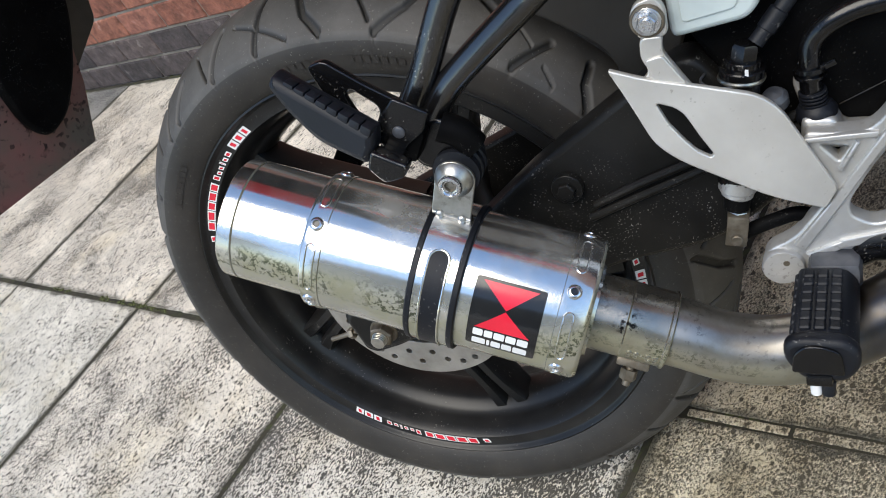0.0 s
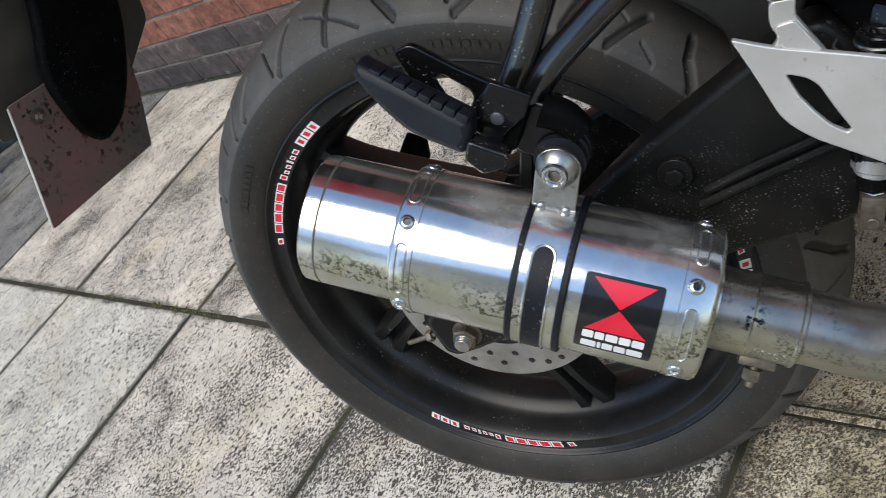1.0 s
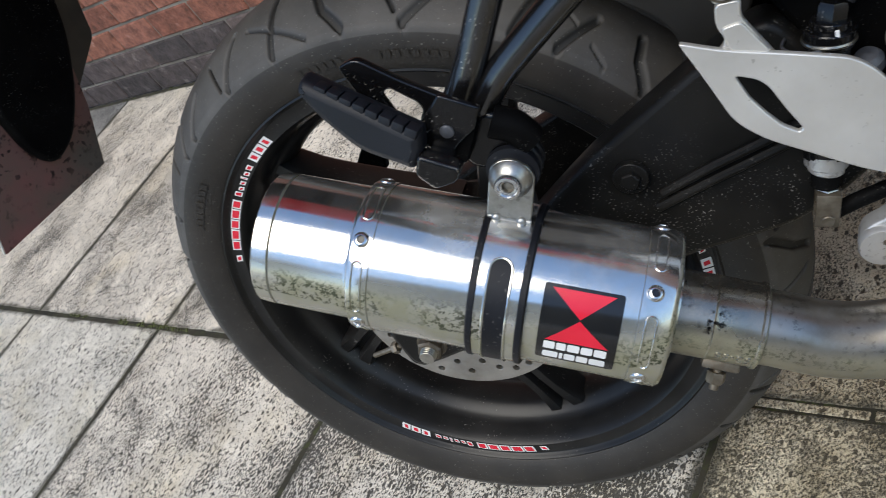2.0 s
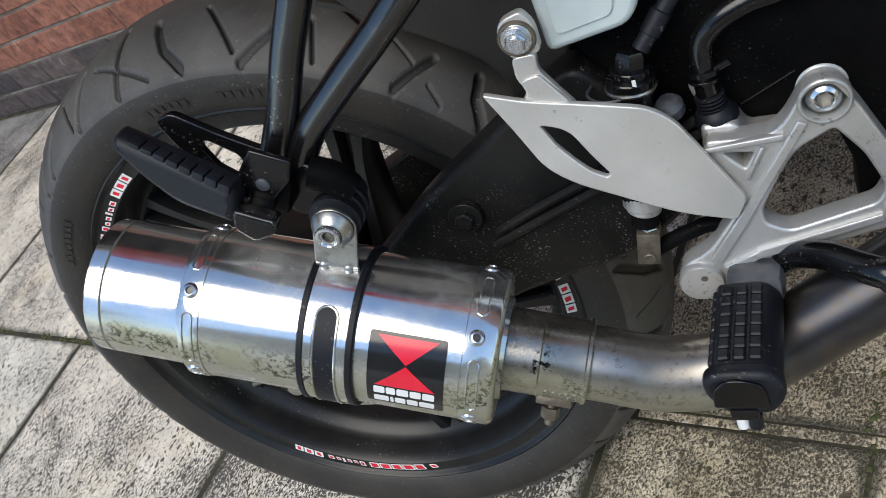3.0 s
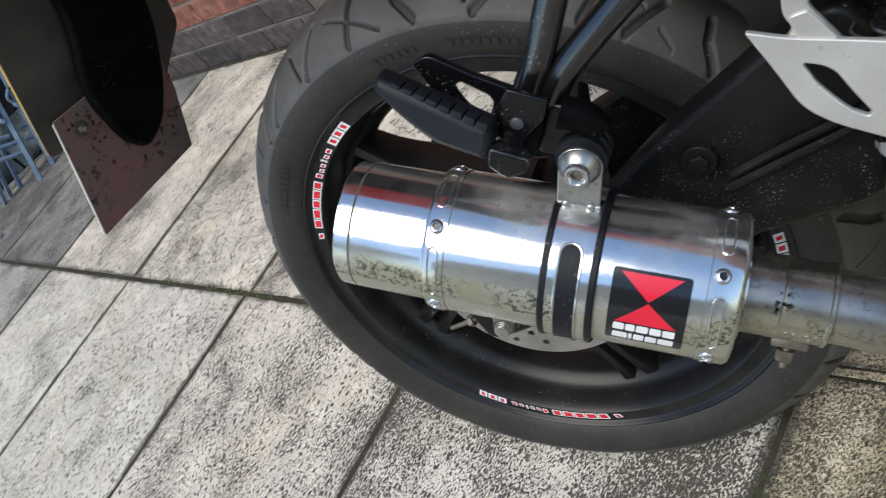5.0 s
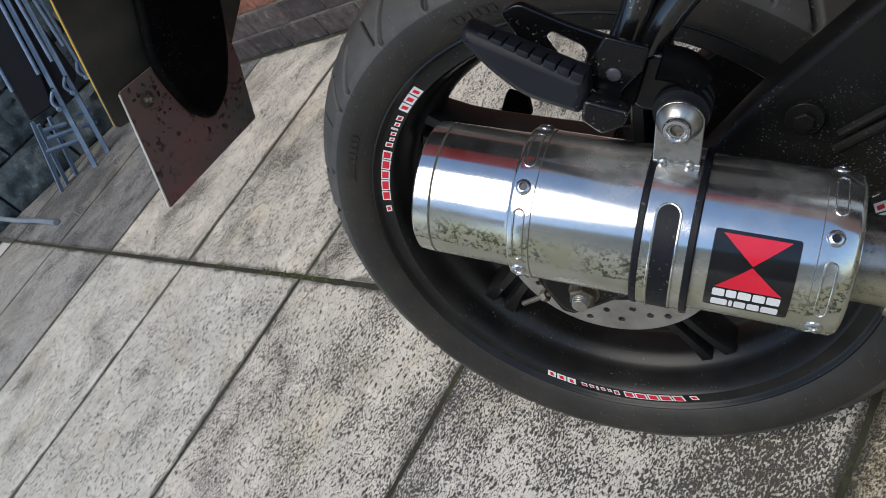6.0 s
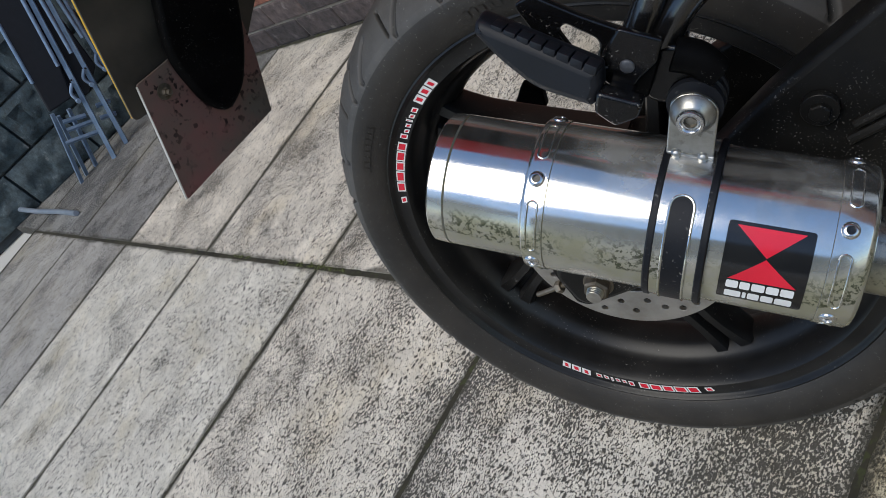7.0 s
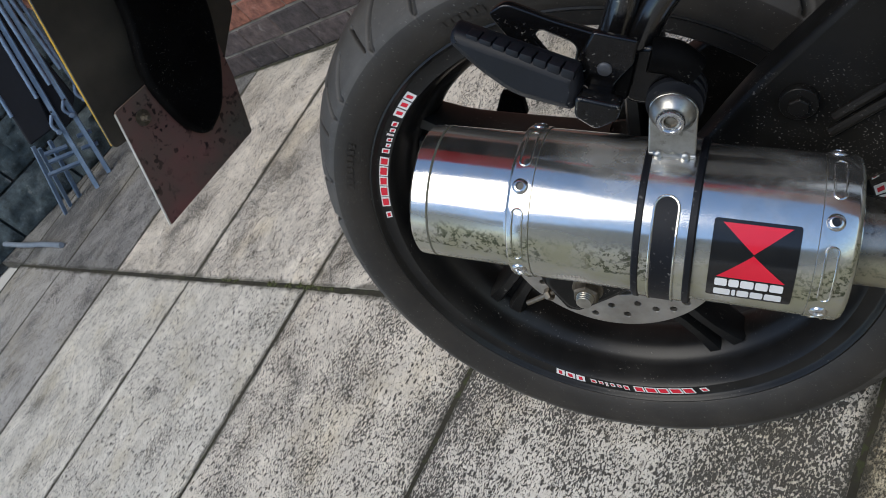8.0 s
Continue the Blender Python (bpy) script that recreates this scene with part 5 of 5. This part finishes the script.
# dark side cover and gap-filling black sheet in front of the wheel
part("side_cover", slab_shape(rounded([(0.36, 0.130), (0.3867, 0.102), (0.4203, 0.090), (0.4331, 0.0945), (0.4555, 0.0990), (0.4580, 0.0715), (0.4608, 0.0474), (0.4575, 0.0279), (0.4540, 0.0095), (0.4700, -0.02), (0.70, -0.02), (0.70, 0.42), (0.34, 0.46), (0.33, 0.22)], 0.006), [], 0.04, 0.005, xz(-0.035)), PLASTIC, bike, "dusty black plastic side cover")
# black sheet put where only shaded depth shows behind the hoses
part("frame_plate", slab_shape(rounded([(0.25, 0.150), (0.31, 0.120), (0.345, 0.050), (0.362, 0.015), (0.56, 0.015), (0.56, 0.46), (0.22, 0.46), (0.23, 0.30)], 0.012), [], 0.02, 0.004, xz(0.055)), PLASTIC, bike, "black sheet filling the shaded gap behind the hoses")

# ---- tail: number plate seen from the front, flap and mudguard tongue ----
TIP = Vector((-0.4406, -0.0199, 0.2143))
FE1 = Vector((0.2338, 0.9722, 0.0116)).normalized()
FUP = Vector((0.2768, -0.0780, 0.9577))
FUP = (FUP - FE1 * FUP.dot(FE1)).normalized()
FN = FE1.cross(FUP)
FLAP_M = Matrix.Translation(TIP) @ Matrix((FE1, FUP, FN)).transposed().to_4x4()
plate = part("number_plate", slab_shape(rounded([(0.0095, 0.104), (0.176, 0.078), (0.235, 0.120), (0.262, 0.30), (0.055, 0.315)], 0.008), [], 0.003, 0.0006, FLAP_M @ pose(0, 0, -0.006)), PLATE_BACK, bike, "back of a number plate with a yellow edge")
part("plate_edge", tube([FLAP_M @ Vector((0.0120, 0.108, -0.0075)), FLAP_M @ Vector((0.033, 0.21, -0.0075)), FLAP_M @ Vector((0.056, 0.31, -0.0075))], 0.0016, 8), YELLOW, plate, "yellow reflective edge")
flap = part("plate_extension", slab_shape(rounded([(0, 0), (0.1543, 0.0), (0.178, 0.066), (0.19, 0.125), (0.034, 0.134)], 0.002), [], 0.003, 0.0005, FLAP_M), FLAP_MAT, plate, "grimy brown extension plate bolted below")
part("plate_edge", tube([FLAP_M @ Vector((-0.0006, 0.001, 0)), FLAP_M @ Vector((0.0165, 0.066, 0)), FLAP_M @ Vector((0.0332, 0.132, 0))], 0.0013, 8), WHITE_EDGE, plate)
bp = FLAP_M.inverted() @ Vector((-0.3976, 0.025, 0.3191))
part("plate_bolt", join(hexagon(FLAP_M @ Vector((bp.x, bp.y, 0.001)), FLAP_M @ Vector((bp.x, bp.y, 0.008)), 0.0046), rod(FLAP_M @ Vector((bp.x, bp.y, 0.001)), FLAP_M @ Vector((bp.x, bp.y, 0.003)), 0.009), rod(FLAP_M @ Vector((bp.x, bp.y, 0.008)), FLAP_M @ Vector((bp.x, bp.y, 0.0135)), 0.003)), RUSTY, plate, "rusty brass-coloured bolt")
tongue = rounded([(0.095, 0.046, 0.03), (0.130, 0.056, 0.03), (0.163, 0.092, 0.03), (0.195, 0.150, 0.04), (0.218, 0.26), (0.225, 0.5), (0.10, 0.5), (0.112, 0.215, 0.06), (0.073, 0.140, 0.05), (0.079, 0.075, 0.03)], 0.03, 6)
part("mudguard_tongue", slab_shape(tongue, [], 0.016, 0.005, FLAP_M @ pose(0, 0, 0.014)), PLASTIC, bike, "black plastic mudguard tongue")

# tail unit above the wheel: it closes the bike overhead and shows in the steel
TAIL = [(-0.36, 0.58, 0.02), (-0.10, 0.545, 0.05), (0.10, 0.470, 0.05), (0.46, 0.42, 0.03), (0.56, 0.50, 0.04), (0.25, 0.58, 0.05), (-0.34, 0.61, 0.01)]
tail = part("tail_unit", slab_shape(rounded(TAIL, 0.03), [], 0.32, 0.02, xz(0.108)), PLASTIC, bike, "black tail underside above the wheel")
# unseen seat, added so that the steel mirrors black instead of brick
seat = [(-0.30, 0.60, 0.03), (0.10, 0.575, 0.05), (0.42, 0.50, 0.04), (0.60, 0.47, 0.04), (0.64, 0.58, 0.05), (0.30, 0.66, 0.08), (-0.10, 0.74, 0.06), (-0.30, 0.70, 0.04)]
part("seat", slab_shape(rounded(seat, 0.04), [], 0.34, 0.03, xz(0.108)), PLASTIC, tail, "black padded seat")
part("red_side_panel", block((0.46, 0.120, 0.012), pose(0.27, -0.092, 0.500, -37, 0, 0), 0.004), RED_PAINT, tail, "glossy red side panel")

# unseen engine mass, added to block light reaching the tyre from ahead
ENGINE = [(0.62, -0.10, 0.05), (0.78, -0.155, 0.06), (1.02, -0.14, 0.06), (1.12, 0.02, 0.08), (1.06, 0.30, 0.06), (0.86, 0.42, 0.06), (0.66, 0.40, 0.05), (0.60, 0.12, 0.05)]
part("engine_block", slab_shape(rounded(ENGINE, 0.05, 6), [], 0.30, 0.03, xz(0.055)), PLASTIC, bike, "black engine mass, out of view, shading the tyre from ahead")
# unseen panel, added to keep the brick wall out of the silencer's reflection
part("undertail_blocker", block((0.26, 0.20, 0.016), pose(0.40, 0.085, 0.400, 0, 4, 0), 0.005), PLASTIC, bike, "unseen black panel under the tail, added to darken what the steel mirrors")

# ---- folding chair leaning on the stone wall ----
CH_O, CH_W = Vector((-3.028, 1.542, 0)), Vector((0.514, 0.858, 0)).normalized()
CH_N = Vector((0.858, -0.514, 0)).normalized()


def chair_at(w, z, d=0.0):
    return CH_O + CH_W * w + Vector((0, 0, z)) + CH_N * d


chair = new("folding_chair")
chair.location = CH_O
tagged(chair, "folded grey metal chair with dark canvas against the stone wall", "chair")


def chair_part(name, shape, material, label=""):
    ob = part(name, shape, material, chair, label)
    ob.matrix_parent_inverse = Matrix.Translation(-CH_O)
    return ob


def lean(w0, z0, w1, z1, d0=0.0, d1=0.0, more=0.0):
    """A straight square tube between two points of the chair's plane, carried on past its upper end."""
    p, q = chair_at(w1, z1, d1), chair_at(w0, z0, d0)
    q = q + (q - p).normalized() * more
    return [p, p.lerp(q, 0.5), q]


for args, r in (((0.284, 0.628, 0.011, 0.0, 0, 0, 0.3), 0.0135), ((0.342, 0.605, 0.094, 0.0, -0.02, -0.02, 0.3), 0.0135)):
    chair_part("leg", tube(lean(*args), r, 4, 2), CHAIR_METAL, "square blue-grey steel tube")
for args in ((0.272, 0.673, 0.16, 0.414, 0.02, 0.02, 0.25), (0.319, 0.626, 0.236, 0.412, 0.03, 0.03, 0.25), (0.366, 0.58, 0.315, 0.419, 0.02, 0.02, 0.25), (0.387, 0.562, 0.285, 0.273, -0.02, -0.02, 0.25), (0.136, 0.664, 0.04, 0.434, -0.04, -0.04, 0.25)):
    chair_part("rail", tube(lean(*args), 0.0085, 10, 2), CHAIR_METAL)
for args in ((-0.009, 0.298, -0.165, 0.0, -0.06, -0.17), (0.0, 0.271, -0.126, 0.0, -0.09, -0.2), (0.052, 0.256, -0.068, 0.0, -0.12, -0.18)):
    chair_part("back_leg", tube(lean(*args), 0.011, 4, 2), CHAIR_METAL)
for (w0, z0), (w1, z1), d in (((-0.007, 0.244), (0.077, 0.196), -0.06), ((-0.023, 0.21), (0.081, 0.156), -0.06), ((-0.069, 0.178), (0.055, 0.114), -0.06), ((0.134, 0.195), (0.19, 0.166), -0.03), ((0.105, 0.149), (0.166, 0.114), -0.03)):
    chair_part("cross_bar", tube([chair_at(w0, z0, d), chair_at((w0 + w1) / 2, (z0 + z1) / 2, d), chair_at(w1, z1, d)], 0.010, 4, 2), CHAIR_METAL)
for pts, d in ((((0.141, 0.331), (0.107, 0.305), (0.103, 0.266)), 0.015), (((0.219, 0.332), (0.189, 0.308), (0.192, 0.269)), 0.0), (((0.301, 0.337), (0.275, 0.309), (0.279, 0.27)), -0.01)):
    chair_part("hinge_arm", tube([chair_at(w, z, d) for w, z in pts], 0.0075, 10, 4), CHAIR_METAL)
    chair_part("hinge_bolt", rod(chair_at(*pts[2], d - 0.02), chair_at(*pts[2], d + 0.016), 0.011, 14), CHAIR_METAL)
for w, z in ((0.150, 0.34), (0.226, 0.33)):
    chair_part("rivet", rod(chair_at(w, z, -0.02), chair_at(w, z, 0.0145), 0.004, 10), FABRIC)
seat_m = Matrix.Translation(CH_O) @ Matrix((CH_W, Vector((0, 0, 1)), CH_N)).transposed().to_4x4() @ pose(0, 0, -0.05)
chair_part("canvas", slab_shape(rounded([(0.40, 0.95), (0.28, 0.67), (0.172, 0.407), (0.100, 0.286), (-0.012, 0.311), (0.04, 0.434), (0.137, 0.664), (0.25, 0.95)], 0.012), [], 0.03, 0.008, seat_m), FABRIC, "dark canvas seat")
chair_part("canvas", slab_shape(rounded([(0.44, 0.95), (0.37, 0.70), (0.27, 0.30), (0.16, 0.24), (0.11, 0.29), (0.20, 0.50), (0.30, 0.70), (0.40, 0.95)], 0.012), [], 0.02, 0.006, seat_m @ pose(0, 0, -0.03)), FABRIC, "dark canvas back")

# ---- hose end lying by the wall ----
hose = part("hose", tube([(-4.35, 1.60, 0.10), (-3.95, 1.50, 0.07), (-3.55, 1.385, 0.03), (-3.25, 1.30, 0.013), (-2.97, 1.202, 0.013)], 0.012, 12, 6), HOSE_MAT, None)
tagged(hose, "grey plastic hose end lying on the paving", "hose")

# ---- plain house front that closes the yard behind the camera ----
south = part("wall_south", block((17.0, 0.3, 6.4), pose(1.0, -14.0, 3.2), 0), RENDER, None)
tagged(south, "grey rendered house front closing the yard", "wall", kind="structure")

# ---- paving slabs: each its own piece ----
US = [-4.3, -3.68, -3.0, -2.38, -1.73, -1.10, -0.475, 0.123, 0.387, 1.0, 1.62, 2.24, 2.86, 3.48]
VS = [-3.57, -2.65, -1.735, -0.82, 0.094, 0.985]


def chipped(size, m, bevel, seg):
    """A slab whose edges have crumbled a little."""
    du, dv, thick = size
    ring = []
    for (x0, y0), (x1, y1) in (((-1, -1), (1, -1)), ((1, -1), (1, 1)), ((1, 1), (-1, 1)), ((-1, 1), (-1, -1))):
        n = int(max(abs(x1 - x0) * du, abs(y1 - y0) * dv) / 2 / 0.011)
        for k in range(n):
            x, y = (x0 + (x1 - x0) * k / n) * du / 2, (y0 + (y1 - y0) * k / n) * dv / 2
            w = m @ Vector((x, y, 0))
            inward = 1 - 0.0022 * max(0.0, 0.35 + noise.noise(w * 60) + 0.8 * noise.noise(w * 17)) / (dv if x1 != x0 else du) * 2
            ring.append((x, y * inward) if x1 != x0 else (x * inward, y))
    top, n, verts, faces = thick / 2, len(ring), [], []
    for inset, z in ((0, -top), (0, top - bevel), (bevel, top), (0.034, top)):
        verts += [m @ Vector((x * (1 - 2 * inset / du), y * (1 - 2 * inset / dv), z)) for x, y in ring]
    for lap in range(3):
        faces += [(lap * n + k, lap * n + (k + 1) % n, (lap + 1) * n + (k + 1) % n, (lap + 1) * n + k) for k in range(n)]
    me = mesh_of(verts, faces + [tuple(range(3 * n, 4 * n))])
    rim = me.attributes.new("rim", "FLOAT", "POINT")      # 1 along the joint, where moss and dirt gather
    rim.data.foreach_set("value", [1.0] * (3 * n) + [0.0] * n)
    return me


rnd = random.Random(4)
for i in range(len(US) - 1):
    for j in range(len(VS) - 1):
        du, dv = US[i + 1] - US[i] - 0.0075, VS[j + 1] - VS[j] - 0.0095
        cu_, cv_ = (US[i] + US[i + 1]) / 2, (VS[j] + VS[j + 1]) / 2
        if j == 4 and i >= 7:
            dv -= 0.005
            cv_ += 0.0025
        if j == 4:
            cu_ += 0.014
        if cu_ < -3.7 and j < 4:
            continue
        if i >= 7:
            du += 0.004
        near = i <= 9 and j >= 2
        part("slab", (chipped if near else block)((du, dv, 0.04), HOUSE_M @ pose(cu_, cv_, -0.020 + rnd.uniform(-0.0004, 0.0004), rnd.uniform(-0.05, 0.05), rnd.uniform(-0.05, 0.05), rnd.uniform(-0.15, 0.15)), 0.0016, 1), SLAB_SHADED if j >= 4 and i <= 2 else SLAB_COOL if i <= 2 else SLAB_MIX if i == 5 or j == 4 and i < 5 else SLAB_PALE if i <= 5 else SLAB_GREY if i == 6 or j < 3 or i > 9 else SLAB_BROWN, pavement, "", 30)
u = 0.15
while u < 1.7:
    wide = rnd.uniform(0.05, 0.19)
    part("mortar_strip", block((wide - 0.003, 0.0125 + rnd.uniform(-0.001, 0.001), 0.03), HOUSE_M @ pose(u + wide / 2, 0.0968 + rnd.uniform(-0.0008, 0.0008), -0.0152 + rnd.uniform(-0.0006, 0.0004), 0, 0, rnd.uniform(-0.4, 0.4)), 0.002, 1), SLAB_BROWN, pavement)
    u += wide

# moss in the joints and along the wall's foot
MOSS = simple("joint_moss", (0.045, 0.052, 0.016), (0.085, 0.098, 0.028), (0.85, 0.95), 0, 40, 300, 0.6)
mrnd = random.Random(12)
lumps = []
for k in range(760):
    if k < 480:
        u, v = mrnd.uniform(-1.6, 0.12), 0.0955 + mrnd.gauss(0, 0.0028)
    elif k < 700:
        u, v = mrnd.uniform(-2.9, 0.1), 0.986 + mrnd.gauss(0, 0.005)
    else:
        u, v = 0.386 + mrnd.gauss(0, 0.004), mrnd.uniform(-0.1, 0.3)
    if noise.noise(Vector((u * 7, v * 9, 3.0))) < -0.02:
        continue
    r = mrnd.uniform(0.0018, 0.0046)
    o = HOUSE_M @ Vector((u, v, mrnd.uniform(-0.002, 0.0008)))
    ring = [o + Vector((math.cos(w) * r * mrnd.uniform(0.6, 1.3), math.sin(w) * r * mrnd.uniform(0.6, 1.3), 0)) for w in [2 * math.pi * q / 5 for q in range(5)]]
    lumps.append((ring + [o + Vector((0, 0, r * 0.8)), o - Vector((0, 0, r))], [(q, (q + 1) % 5, 5) for q in range(5)] + [((q + 1) % 5, q, 6) for q in range(5)]))
moss = part("moss", join(*lumps), MOSS, None, "", 60)
tagged(moss, "small green moss tufts in the paving joints", "moss", kind="stuff")

# ---- bricks of the house wall's foot: two dark courses, red above ----
brick_wide, course = 0.235, 0.0862
meshes = []
for k in range(2):
    bm = block((brick_wide - 0.008 if k == 0 else brick_wide / 2 - 0.008, 0.03, course - 0.0085), Matrix(), 0.004, 1)
    me = bpy.data.meshes.new("brick")
    bm.to_mesh(me)
    bm.free()
    meshes.append(me)
brick_dark, brick_red = meshes[0], meshes[0].copy()
brick_dark.materials.append(DARK_BRICK)
brick_red.materials.append(RED_BRICK)
mortar_bed = part("mortar_bed", block((4.2, 0.012, 0.95), HOUSE_M @ pose(-1.75, WALL_V + 0.009, 0.455), 0), WALL_MORTAR, house_wall, "", 0)
for row in range(11):
    z = course * (row + 0.5) - 0.004
    off = (0.0, 0.42)[row % 2] * brick_wide
    for k in range(16):
        u = -3.70 + off + brick_wide * k + 0.035
        ob = new("brick", brick_dark if row < 2 else brick_red)
        ob.parent = house_wall
        ob.matrix_world = HOUSE_M @ pose(u + rnd.uniform(-0.002, 0.002), WALL_V + 0.0125 + rnd.uniform(-0.001, 0.001), z, 0, rnd.uniform(-0.3, 0.3), 0)

# ---- rock-faced blocks of the stone wall ----
def rock_block(wide, high, seed):
    nx, nz = 20, 11
    noise_off = Vector((seed * 3.1, 0, seed * 1.7))
    vs, fs = [], []
    for j in range(nz + 1):
        for i in range(nx + 1):
            x, z = (i / nx - 0.5) * wide, (j / nz - 0.5) * high
            edge = min(i, nx - i, 2) / 2 * min(j, nz - j, 2) / 2
            d = edge * (0.016 + 0.034 * noise.noise(Vector((x * 8, 0, z * 8)) + noise_off) + 0.024 * noise.noise(Vector((x * 21, 0, z * 21)) + noise_off) + 0.012 * noise.noise(Vector((x * 47, 0, z * 47)) + noise_off))
            vs.append((x, -0.012 - d, z))
    for j in range(nz):
        for i in range(nx):
            k = j * (nx + 1) + i
            fs.append((k, k + 1, k + nx + 2, k + nx + 1))
    ring = [i for i in range(nx + 1)] + [j * (nx + 1) + nx for j in range(1, nz + 1)] + [nz * (nx + 1) + i for i in range(nx - 1, -1, -1)] + [j * (nx + 1) for j in range(nz - 1, 0, -1)]
    base = len(vs)
    for r in ring:
        vs.append((vs[r][0], 0.02, vs[r][2]))
    m = len(ring)
    for k in range(m):
        fs.append((ring[k], base + k, base + (k + 1) % m, ring[(k + 1) % m]))
    me = mesh_of(vs, fs)
    me.materials.append(STONE)
    me.shade_smooth()
    me.set_sharp_from_angle(angle=radians(50))
    return me


rocks = [rock_block(0.40, 0.205, s) for s in range(5)]
for row in range(6):
    for k in range(8):
        ob = new("stone_block", rocks[(row * 3 + k * 2) % 5])
        ob.parent = side_wall
        ob.matrix_world = SW_M @ pose(-1.3 + 0.415 * k + 0.2 * (row % 2), 0.012, 0.105 + 0.218 * row)
